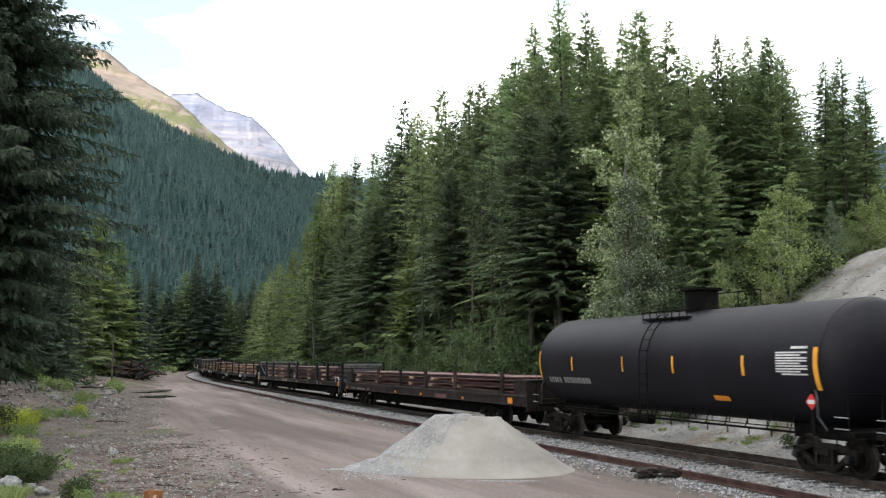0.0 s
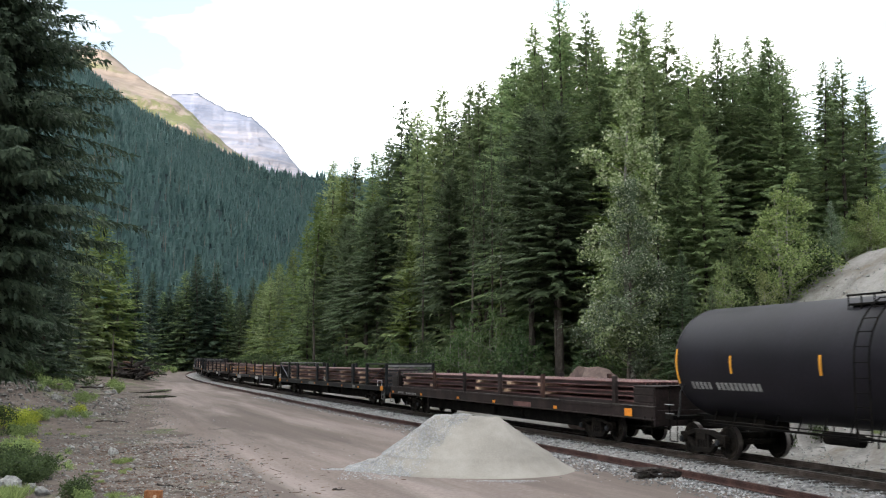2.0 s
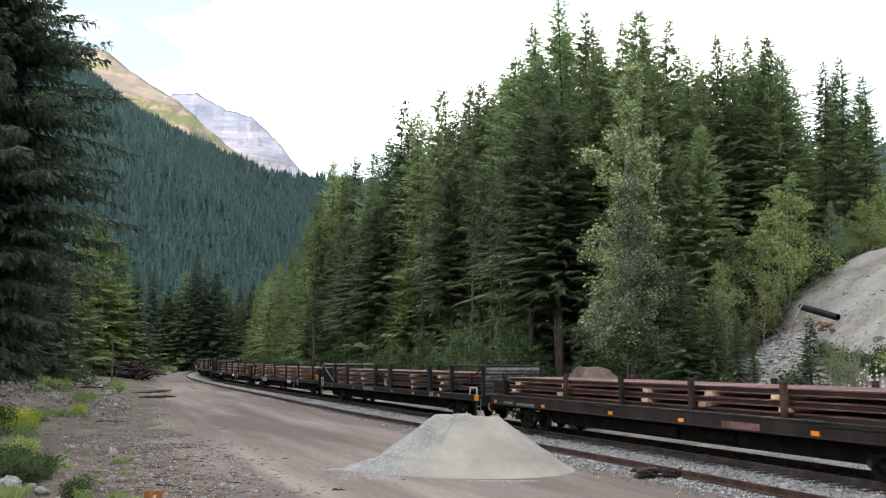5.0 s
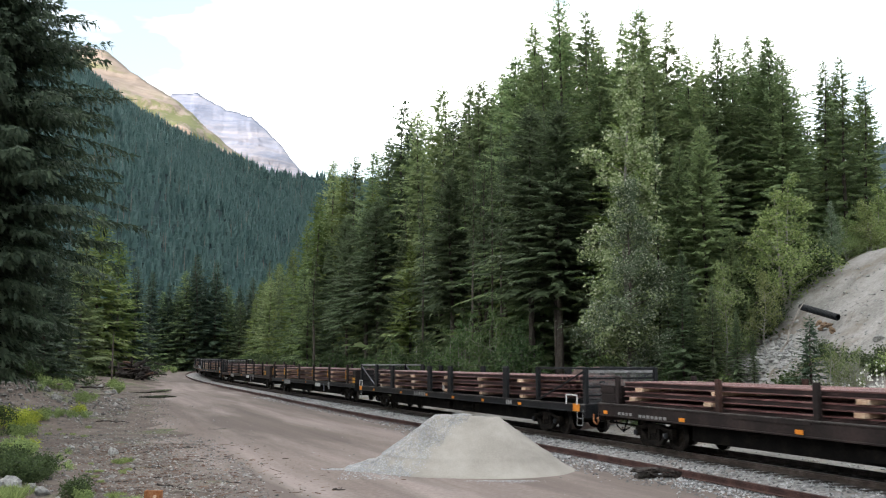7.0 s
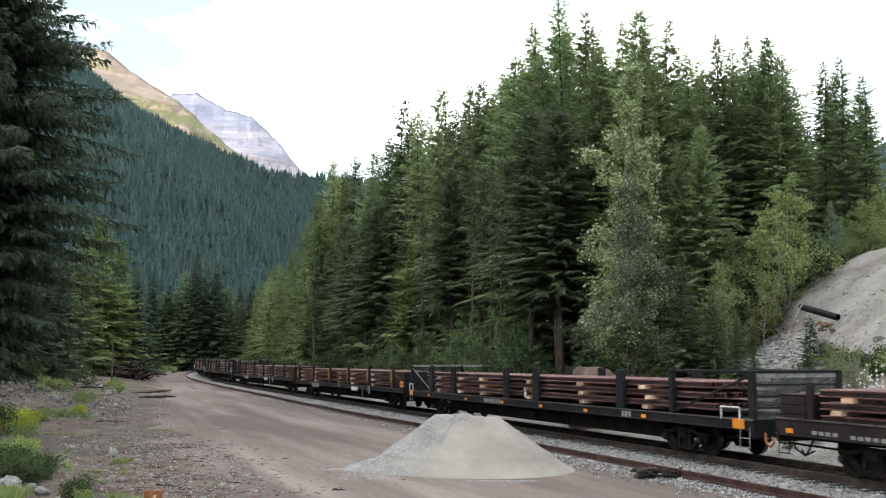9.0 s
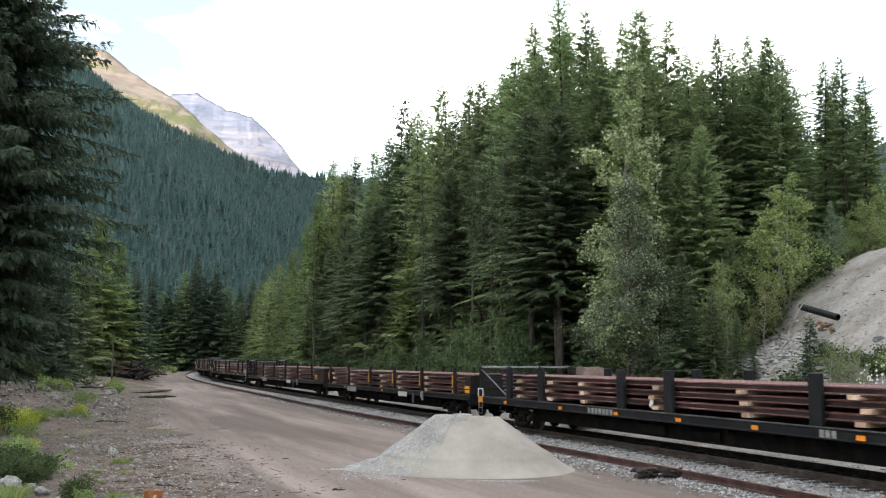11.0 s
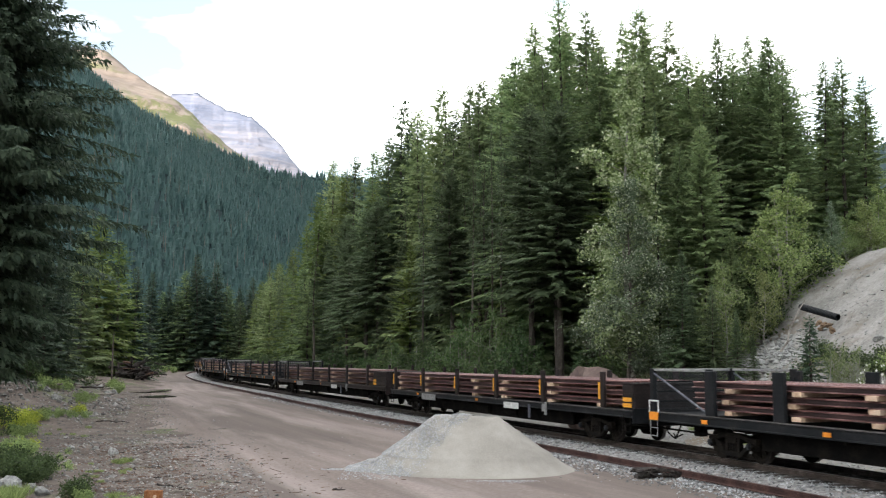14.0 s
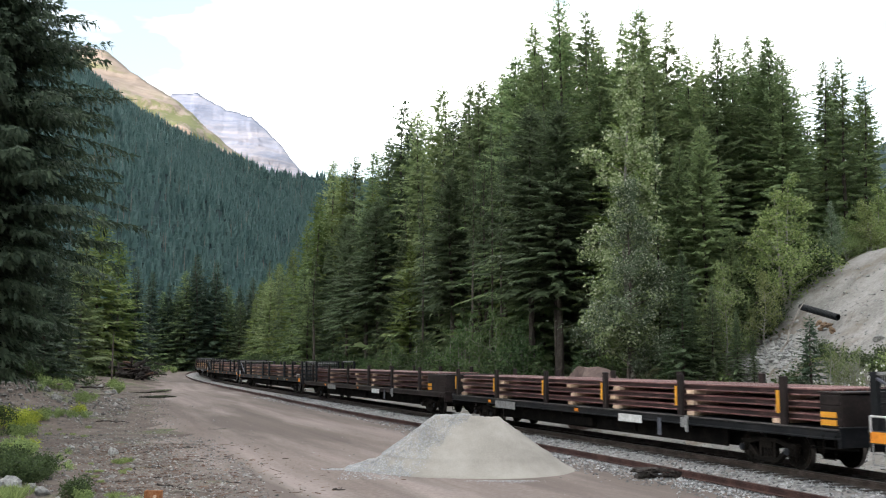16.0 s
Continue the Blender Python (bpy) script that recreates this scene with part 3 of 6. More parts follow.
            kite(p, (limb(1) - p).normalized(), feather or twig * 0.7 * fine, face, slender)
        z += step
    # the leader and its short twigs
    for k in range(16):
        a = rng.uniform(0, 6.283)
        d = Vector((math.cos(a), math.sin(a), 0))
        down = rng.uniform(0.0, 1.0)
        kite(Vector((0, 0, h - down)), (d * 0.7 + up * rng.uniform(0.1, 0.9)).normalized(), 0.08 + 0.24 * down * rng.uniform(0.6, 1.1), up * 0.4 + d, 0.3)
    kite(Vector((0, 0, h - 0.2)), up, 0.6, Vector((0.2, -1, 0.1)), 0.10)
    return trunk.mesh(tag + "_trunk", M[bark]), crown.mesh(tag + "_crown", M[needles])


def broadleaf_meshes(tag, h, r, seed, leaves=5000, leaf=0.11, bare=0.12, slim=1.0, material="leaves", bark="pale_bark", stems=1, limbs=26, bunch=0.0):
    """Trunk with ascending limbs and twigs, and a crown of single leaves gathered round the twigs."""
    rng = random.Random(seed)
    wood, crown = Heap(), Heap()
    ends = []
    for s in range(stems):
        a = rng.uniform(0, 6.283)
        off = Vector((math.cos(a), math.sin(a), 0)) * (0.0 if stems == 1 else rng.uniform(0.1, 0.35) * r)
        hh = h * (1 if s == 0 else rng.uniform(0.6, 0.95))
        pts = [off * (0.25 + 0.75 * i / 6) + Vector((0.05 * r * math.sin(i * 1.3 + s + seed), 0.05 * r * math.cos(i + s + seed), hh * i / 6)) for i in range(7)]
        r0 = 0.008 * hh + 0.02
        wood.add(*tube(pts, [r0 * (1 - 0.9 * i / 6) for i in range(7)], 6))
        for k in range(limbs // stems):
            t = bare + (1 - bare) * (k + rng.random()) / (limbs // stems)
            i = min(5, int(t * 6))
            b = pts[i].lerp(pts[i + 1], t * 6 - i)
            prof = math.sin(math.pi * min(1, 0.18 + 0.82 * t) ** 0.8) * 0.75 + 0.25 * (1 - t)
            if t > 0.75:
                prof = max(prof, 0.72 * (1.25 - t))
            prof *= slim
            ln = max(0.25, r * prof * rng.uniform(0.6, 1.15))
            a = rng.uniform(0, 6.283)
            d = Vector((math.cos(a), math.sin(a), rng.uniform(0.35, 0.9)))
            p1, p2 = b + d * ln * 0.5, b + d * ln + Vector((0, 0, -0.1 * ln))
            wood.add(*tube([b, p1, p2], [0.012 + 0.008 * ln, 0.01, 0.004], 4))
            for q in range(int(3 + ln * 3)):
                u = rng.uniform(0.25, 1)
                base = b.lerp(p2, u)
                e = base + Vector((rng.gauss(0, 1), rng.gauss(0, 1), rng.gauss(0.2, 0.8))) * 0.22 * ln
                wood.add(*tube([base, e], [0.008, 0.003], 3))
                ends.append((base, e))
        ends.append((pts[5], pts[6]))
    for _ in range(leaves):
        base, e = ends[rng.randrange(len(ends))]
        c = base.lerp(e, rng.uniform(0.1, 1.15)) + Vector((rng.gauss(0, 1), rng.gauss(0, 1), rng.gauss(0, 1))) * (bunch or leaf)
        d = Vector((rng.gauss(0, 1), rng.gauss(0, 1), rng.gauss(-0.3, 0.7))).normalized()
        w = d.cross(Vector((rng.gauss(0, 1), rng.gauss(0, 1), rng.gauss(0, 1)))).normalized()
        ll = leaf * rng.uniform(0.7, 1.3)
        crown.add([c, c + d * ll * 0.5 + w * ll * 0.36, c + d * ll, c + d * ll * 0.5 - w * ll * 0.36], [(0, 1, 2, 3)])
    return wood.mesh(tag + "_wood", M[bark]), crown.mesh(tag + "_leaves", M[material])


def plant(name, meshes, label, category, group, m, crown_name="crown", trunk_name="trunk"):
    ob = thing(name, label, category, group)
    part(trunk_name, meshes[0], None, ob)
    part(crown_name, meshes[1], None, ob)
    ob.matrix_basis = m
    return ob


def stand(x, y, height, made_height, spin, sink=0.1, wide=1.0):
    k = height / made_height
    return Matrix.LocRotScale((x, y, ground_height(x, y) - sink), Euler((0, 0, spin)), (k * wide, k * wide, k))


def bearing(a, b, y):
    """x at distance y for a bearing across, and the height of a top seen at a bearing up."""
    d = sight(a, b)
    return d.x * y, EYE + d.z * y - ground_height(d.x * y, y)


NEAR = {"twig": 0.46, "gap": 0.21, "slender": 0.36, "fan": 7}
SPRUCE = [conifer_meshes("spruce_a", 22, 5.6, 1, 0.03, power=0.72, **NEAR), conifer_meshes("spruce_b", 22, 5.0, 2, 0.10, power=0.66, **NEAR), conifer_meshes("spruce_c", 22, 4.8, 3, 0.04, power=0.74, droop=0.3, layered=0.25, **NEAR),
          conifer_meshes("spruce_d", 22, 5.3, 4, 0.14, power=0.64, layered=0.3, **NEAR)]
PINE = [conifer_meshes("pine_a", 22, 4.4, 5, 0.05, needles="needles_light", power=0.68, **NEAR), conifer_meshes("pine_b", 22, 4.9, 6, 0.04, needles="needles_light", power=0.74, droop=0.12, **NEAR)]
OPEN = {"thin": 0.9, "whorl": 0.78, "layered": 0.06, "twig": 0.46, "gap": 0.17, "slender": 0.34, "ragged": 1.2, "hang": 0.9}
THIN = [conifer_meshes("thin_a", 22, 4.1, 7, 0.2, power=0.66, droop=0.3, **OPEN), conifer_meshes("thin_b", 22, 3.6, 8, 0.2, power=0.60, droop=0.2, **OPEN)]
POLE = [conifer_meshes("pole_a", 22, 2.4, 9, 0.5, needles="needles_shade", thin=0.7, whorl=0.7, gap=0.28, twig=0.5), conifer_meshes("pole_b", 22, 2.2, 10, 0.45, needles="needles_shade", thin=0.7, whorl=0.7, gap=0.28, twig=0.5)]
FAR = {"whorl": 0.85, "twig": 0.85, "gap": 0.46, "slender": 0.40, "power": 0.70, "fan": 7}
FAR_SPRUCE = [conifer_meshes("far_a", 22, 5.0, 11, 0.04, **FAR), conifer_meshes("far_b", 22, 4.4, 12, 0.05, needles="needles_shade", **FAR), conifer_meshes("far_c", 22, 5.0, 13, 0.04, needles="needles_light", **FAR)]
# the same conifers in the shade-darkened needles
SHADE_TREES = [conifer_meshes("shade_a", 22, 4.4, 14, 0.12, needles="needles_shade", power=0.68, **NEAR), conifer_meshes("shade_b", 22, 4.6, 15, 0.36, needles="needles_shade", power=0.62, layered=0.3, **NEAR)]
BIG = conifer_meshes("big", 22, 9.8, 21, 0.12, whorl=0.46, twig=0.70, gap=0.32, needles="needles_dark", droop=0.22, power=1.05, fan=9, slender=0.36, belly=0.40, low=0.22, ragged=0.95, feather=0.24, hang=0.7)
DARK = conifer_meshes("dark", 22, 4.6, 23, 0.04, needles="needles_dark", whorl=0.6, twig=0.62, gap=0.30, slender=0.40)
YOUNG = conifer_meshes("young", 6, 1.5, 22, 0.02, needles="needles_dark", whorl=0.3, twig=0.26, gap=0.12)
COTTONWOOD = broadleaf_meshes("cottonwood", 13, 3.2, 37, 20000, 0.115, bare=0.15, slim=0.9, limbs=52, bunch=0.16, material="leaves_grey", bark="bark")
ASPEN = broadleaf_meshes("aspen", 13, 1.9, 35, 19000, 0.125, slim=1.1, limbs=46, bunch=0.13)
YOUNG_ALDER = broadleaf_meshes("young_alder", 5, 1.7, 44, 2600, 0.13, 0.15, material="leaves_willow", limbs=30)
ALDER = broadleaf_meshes("alder", 8, 2.9, 32, 9000, 0.16, 0.08, material="leaves_green", stems=3, limbs=60)
WILLOW = broadleaf_meshes("willow", 4, 2.0, 33, 2800, 0.12, 0.05, material="leaves_under", stems=4, limbs=26)
BANK_WILLOW = broadleaf_meshes("bank_willow", 4, 2.0, 36, 4200, 0.085, 0.05, material="leaves_willow", stems=5, limbs=40)
SHRUB = broadleaf_meshes("shrub", 2.5, 1.6, 34, 1400, 0.15, 0.03, material="leaves_dark", stems=4, limbs=20, bark="bark")

WALL = "spruces along the far side of the line"
SPRUCE_LABEL = "dense green spruce tree in the forest edge"
rng = random.Random(5)


def forest_tree(kind, x, y, height, label, group, wide=1.0):
    name = "pine_tree" if kind in PINE or kind is FAR_SPRUCE[2] else "fir_tree" if kind in SHADE_TREES or kind is FAR_SPRUCE[1] else "lodgepole_pine" if kind in POLE else "spruce_tree"
    label = label.replace("spruce", name.split("_")[0])
    return plant(name, kind, label, "tree", group, stand(x, y, height, 22, rng.uniform(0, 6.28), wide=wide))


# trees whose tops make the skyline: bearing across, bearing up, distance, kind
TOPS_BEYOND = [
    (590, 283, 131.2, "s2"), (612, 300, 122.5, "p0"), (630, 272, 120.8, "s1"), (664, 266, 112.0, "s2"), (690, 238, 103.2, "s3"), (715, 170, 98.0, "s1"), (742, 192, 94.5, "s2"), (783, 153, 85.8, "s0"),
    (806, 195, 82.2, "s3"), (832, 150, 80.5, "s2"), (853, 140, 78.8, "s0"), (888, 130, 75.2, "t0"), (915, 92, 71.8, "s1"), (944, 36, 70.0, "s2"), (962, 90, 64.8, "s0"), (990, -6, 68.2, "t0"), (730, 228, 100, "s1"), (762, 222, 96, "s0"), (798, 215, 92, "s1"), (822, 190, 90, "s3"), (846, 182, 86, "s0"), (872, 166, 84, "s1"), (902, 146, 82, "s2"), (928, 128, 80, "s3"),
]
TOPS_MIDDLE = [
    (1035, 14, 64.8, "t1"), (1058, 85, 61.2, "s3"), (1100, 35, 61.2, "s2"), (1130, 10, 59.5, "s1"), (1160, 110, 56.0, "s0"), (1182, 30, 59.5, "t1"), (1215, 88, 57.8, "s2"), (1237, 92, 56.0, "t1"),
    (1268, 56, 54.2, "s2"), (1292, 78, 56.0, "t0"), (1322, 60, 57.8, "s2"), (1355, 58, 54.2, "s1"), (1380, 120, 52.5, "s3"), (1405, 150, 54.2, "s2"), (1455, 104, 56.0, "t0"), (1485, 94, 52.5, "t1"),
]
TOPS_NEAR = [
    (1524, 128, 53.4, "t1"), (1200, 250, 47.5, "s2"), (1240, 215, 47, "s1"), (1292, 400, 46, "s0"), (1265, 480, 44.5, "s0"), (1325, 520, 44, "s0"), (1180, 470, 46, "f0"), (1222, 520, 44, "f0"),
    (1205, 440, 42.5, "f0"), (1258, 500, 42, "f0"), (1302, 545, 41, "f0"), (1332, 585, 40.5, "f0"), (565, 345, 122.5, "p1"), (545, 395, 131.2, "p0"), (520, 440, 140.0, "p1"),
]
SKYLINE = TOPS_BEYOND + TOPS_MIDDLE + TOPS_NEAR
KINDS = {"s": SPRUCE, "p": PINE, "t": THIN, "f": SHADE_TREES}
for a, b, y, k in SKYLINE:
    x, hgt = bearing(a, b, y)
    forest_tree(KINDS[k[0]][int(k[1])] if y < 76 else FAR_SPRUCE[2 if k[0] == "p" else int(k[1]) % 2], x, y, hgt, SPRUCE_LABEL if k[0] != "p" else "light green pine tree beside the line", WALL, 1.0)

# their neighbours a little lower and farther in
for a, b, y, k in SKYLINE:
    if k[0] == "p":
        continue
    for q in range(3):
        yy = y + rng.uniform(4, 15)
        x, hgt = bearing(a + rng.uniform(-26, 26), b + (rng.uniform(25, 95) if q < 2 else rng.uniform(95, 190)), yy)
        forest_tree(rng.choice(FAR_SPRUCE), x, yy, hgt, "tall dark spruce deep in the wood", "spruces deep in the wood", 1.1)

# the edge of the wood along the line and the stems behind it
for i in range(95):
    s = -6 + 2.0 * i + rng.uniform(-1, 1)
    near = rng.uniform(8.5, 12)
    p = on_track(s, near)
    if s < 6 and p.x > 8:
        continue
    kind = rng.choice(POLE) if i % 5 == 0 else rng.choice(SPRUCE + PINE) if s < 42 else rng.choice(FAR_SPRUCE)
    across = 784 + FOCAL * p.x / p.y
    gap_in_edge = 815 < across < 906 or 690 < across < 815 and i % 2
    if gap_in_edge:
        kind = POLE[i % 2]
    # most edge trees here get needles with the wood's shade in their colour
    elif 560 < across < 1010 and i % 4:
        kind = SHADE_TREES[1] if across > 780 else SHADE_TREES[i % 2]
    forest_tree(kind, p.x, p.y, 17.5 if gap_in_edge else rng.uniform(15, 19) if kind is SHADE_TREES[1] else rng.uniform(9, 17) if i % 5 else rng.uniform(14, 19), SPRUCE_LABEL, WALL, 1.1)
for i in range(34):
    s = rng.uniform(-12, 170)
    p = on_track(s, rng.uniform(15, 48))
    if p.x > 0.34 * p.y and p.y < 62:
        p.y += 18
    forest_tree(rng.choice(FAR_SPRUCE + POLE), p.x, p.y, rng.uniform(15, 21), "tall dark spruce deep in the wood", "spruces deep in the wood", 1.15)

# slim bare-stemmed pines standing out before the dark of the wood
for across, hgt in ((749, 19), (836, 19), (872, 18.5), (888, 18), (1168, 14)):
    s = min(np.arange(-12, 60, 0.25), key=lambda v: abs(784 + FOCAL * on_track(v, 7.9).x / on_track(v, 7.9).y - across))
    p = on_track(s, 7.9)
    forest_tree(POLE[int(across) % 2], p.x, p.y, hgt, "slim bare-stemmed spruce at the forest edge", "bare-stemmed pines at the forest edge", 0.45)

# beyond the bend and along the road
ROADSIDE = [(180, 380, 116, 2), (212, 425, 122, 2), (243, 470, 128, 1), (270, 480, 112.0, 1), (300, 500, 131.2, 1), (330, 480, 144.4, 0), (350, 448, 161.9, 1), (384, 462, 170.6, 1), (404, 505, 179.4, 0), (425, 508, 183.8, 1), (448, 490, 196.9, 1),
            (470, 500, 188.1, 0), (495, 465, 166.2, 2), (150, 410, 108, 0), (115, 440, 77.0, 1), (85, 400, 70.0, 1), (50, 430, 65.6, 1), (20, 380, 63.0, 1), (312, 520, 175.0, 1), (290, 515, 153.1, 0), (366, 500, 201.2, 1), (226, 505, 128, 1), (200, 530, 118, 1)]
for a, b, y, k in ROADSIDE:
    y = max(y, 212) if 255 < a < 460 else y
    x, hgt = bearing(a, b, y)
    forest_tree(DARK if k == 1 else FAR_SPRUCE[k], x, y, hgt, ("light green pine tree beside the dirt road" if k == 2 else "dark spruce tree beside the dirt road"), "trees beside the dirt road", 1.4)
for i in range(48):
    y = rng.uniform(66, 225)
    x = verge_edge(y) - rng.uniform(5 if y < 105 else 11, 44)
    forest_tree(FAR_SPRUCE[1] if i % 4 == 0 else DARK, x, y, rng.uniform(9, 16), "dark spruce tree beside the dirt road", "trees beside the dirt road", 1.2)
for i in range(36):
    y = rng.uniform(200, 290)
    x = rng.uniform(-110, 10)
    forest_tree(rng.choice(FAR_SPRUCE), x, y, rng.uniform(14, 20), "dark spruce tree beyond the bend", "trees beyond the bend", 1.2)

plant("spruce_tree", BIG, "huge dark blue-green spruce with drooping limbs", "tree", "", stand(-17.0, 36.0, 21.5, 22, 0.4))
for x, y, hgt, wide in ((-26, 47, 24, 1.3), (-29, 51, 24, 1.5), (-31, 58, 24, 1.4), (-34, 68, 22, 1.4), (-36, 66, 24, 1.4)):
    forest_tree(DARK, x, y, hgt, "tall dark spruce standing behind the verge", "spruces behind the verge", wide)

# broadleaf trees and shrubs beyond the line
for a, b, y, kind, made, name, label, wide in (
        (1104, 128, 48.0, ASPEN, 13, "cottonwood_tree", "tall pale-leaved cottonwood tree at the forest edge", 1.08),
        (1108, 318, 46.3, COTTONWOOD, 13, "cottonwood_tree", "short grey-leaved cottonwood tree at the forest edge", 1.12),
        (1385, 315, 45.5, ALDER, 8, "alder_tree", "bushy light green alder above the gravel bank", 1.05),
        (1281, 466, 43.5, YOUNG_ALDER, 5, "alder_tree", "slim light green alder beside the gravel bank", 0.75),
        (1350, 480, 43.5, YOUNG_ALDER, 5, "alder_tree", "bushy light green alder above the gravel bank", 1.0),
        (1495, 375, 47.2, ALDER, 8, "alder_tree", "bushy light green alder above the gravel bank", 1.1),
        (1550, 335, 50.8, ALDER, 8, "alder_tree", "bushy light green alder above the gravel bank", 1.0),
        (1535, 352, 47.5, ALDER, 8, "alder_tree", "bushy light green alder above the gravel bank", 1.3),
        (1468, 355, 46.2, COTTONWOOD, 13, "cottonwood_tree", "small pale-leaved cottonwood above the gravel bank", 0.9)):
    x, hgt = bearing(a, b, y)
    plant(name, kind, label, "tree", "", stand(x, y, hgt, made, rng.uniform(0, 6), wide=wide))
for a, b, y in ((1472, 600, 33.5), (1512, 610, 33.0)):
    x, hgt = bearing(a, b, y)
    plant("willow_bush", BANK_WILLOW, "feathery grey-green willow bush on the gravel bank", "bush", "willow bushes", stand(x, y, hgt, 4, rng.uniform(0, 6), wide=0.8), "foliage", "stem")
x, hgt = bearing(1433, 590, 34.2)
plant("young_spruce", YOUNG, "small young spruce on the gravel bank", "tree", "", stand(x, 34.2, hgt * 1.25, 6, 1.0, wide=1.35))
for i in range(46):
    p = on_track(6 + 3.4 * i + rng.uniform(-1, 1), rng.uniform(6.2, 8.5))
    plant("shrub", SHRUB, "leafy green shrub at the foot of the wood", "bush", "shrubs along the line", stand(p.x, p.y, rng.uniform(1.6, 3.4), 2.5, rng.uniform(0, 6)), "foliage", "stem")
for i in range(11):
    p = on_track(-1 + 6.2 * i + rng.uniform(-3, 3), rng.uniform(6.0, 8.0))
    plant("willow_bush", WILLOW, "light green leafy willow bush at the foot of the wood", "bush", "willow bushes along the line", stand(p.x, p.y, rng.uniform(1.8, 4.4), 4, rng.uniform(0, 6), wide=0.85), "foliage", "stem")
# the low bushes that show paler before the dark stems
for across, up in ((800, 585), (822, 556), (856, 560), (888, 552), (922, 570), (700, 600), (745, 595)):
    s = min(np.arange(-12, 60, 0.25), key=lambda v: abs(784 + FOCAL * on_track(v, 6.9).x / on_track(v, 6.9).y - across))
    p = on_track(s, 6.9)
    plant("willow_bush", WILLOW, "light green leafy willow bush at the foot of the wood", "bush", "willow bushes along the line", stand(p.x, p.y, bearing(across, up, p.y)[1], 4, across * 0.7, wide=0.9), "foliage", "stem")


def far_forest():
    """The wooded mountainside across the valley: thousands of small ragged cones."""
    r2 = random.Random(77)
    hp, snags = Heap(), Heap()
    made = 0
    while made < 21000:
        y = 320 + 1060 * r2.random() ** 0.55
        x = r2.uniform(-0.45, 0.09) * y
        g = ridge_height(x, y)
        if g < 4:
            continue
        made += 1
        g = ground_height(x, y)
        h = r2.uniform(8, 15) * (1.3 if r2.random() < 0.10 else 1)
        w = h * r2.uniform(0.15, 0.24)
        turn = r2.uniform(0, 6.28)
        lx, ly = x + r2.uniform(-0.5, 0.5), y + r2.uniform(-0.5, 0.5)
        ring, faces = [], []
        for q, (t, k) in enumerate(((0.0, 0.85), (0.28, 0.90), (0.33, 0.55), (0.62, 0.58), (0.67, 0.26))):
            for a in range(4):
                b = turn + 0.4 * q + a * 1.571
                ring.append((x + (lx - x) * t + math.cos(b) * w * k * r2.uniform(0.6, 1.3), y + math.sin(b) * w * k * r2.uniform(0.6, 1.3), g - 1 + h * (t + r2.uniform(-0.05, 0.05))))
            if q:
                faces += [((q - 1) * 4 + a, (q - 1) * 4 + (a + 1) % 4, q * 4 + (a + 1) % 4, q * 4 + a) for a in range(4)]
        hp.add(ring + [(lx, ly, g + h)], faces + [(16 + a, 16 + (a + 1) % 4, 20) for a in range(4)])
        if r2.random() < 0.035:
            q = r2.uniform(10, 22)
            sx = x + r2.uniform(-3, 3)
            snags.add([(sx - 0.3, y - 3, g - 1), (sx + 0.3, y - 3, g - 1), (sx, y - 2.6, g - 1), (sx, y - 3, g + q)], [(0, 1, 3), (1, 2, 3), (2, 0, 3)])
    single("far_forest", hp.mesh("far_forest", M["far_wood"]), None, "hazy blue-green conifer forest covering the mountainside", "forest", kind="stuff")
    single("dead_snags", snags.mesh("dead_snags", M["dead_wood"]), None, "pale dead tree stems on the far mountainside", "forest", kind="stuff")


far_forest()


# ---- the track ----
def sweep(profile, s0, s1, off, z, step=1.0, wobble=None):
    ss = np.arange(s0, s1 + 0.01, step)
    verts, faces, n = [], [], len(profile)
    for s in ss:
        o = off + (wobble(s) if wobble else 0)
        for px, pz in profile:
            verts.append(on_track(s, o + px, z + pz))
    for i in range(len(ss) - 1):
        for k in range(n):
            k2 = (k + 1) % n
            faces.append((i * n + k, i * n + k2, (i + 1) * n + k2, (i + 1) * n + k))
    faces += [tuple(range(n)), tuple((len(ss) - 1) * n + k for k in range(n))]
    return verts, faces


RAIL = [(-0.075, 0), (0.075, 0), (0.075, 0.012), (0.012, 0.03), (0.012, 0.125), (0.036, 0.135), (0.036, 0.168), (0.028, 0.175), (-0.028, 0.175), (-0.036, 0.168), (-0.036, 0.135), (-0.012, 0.125), (-0.012, 0.03), (-0.075, 0.012)]


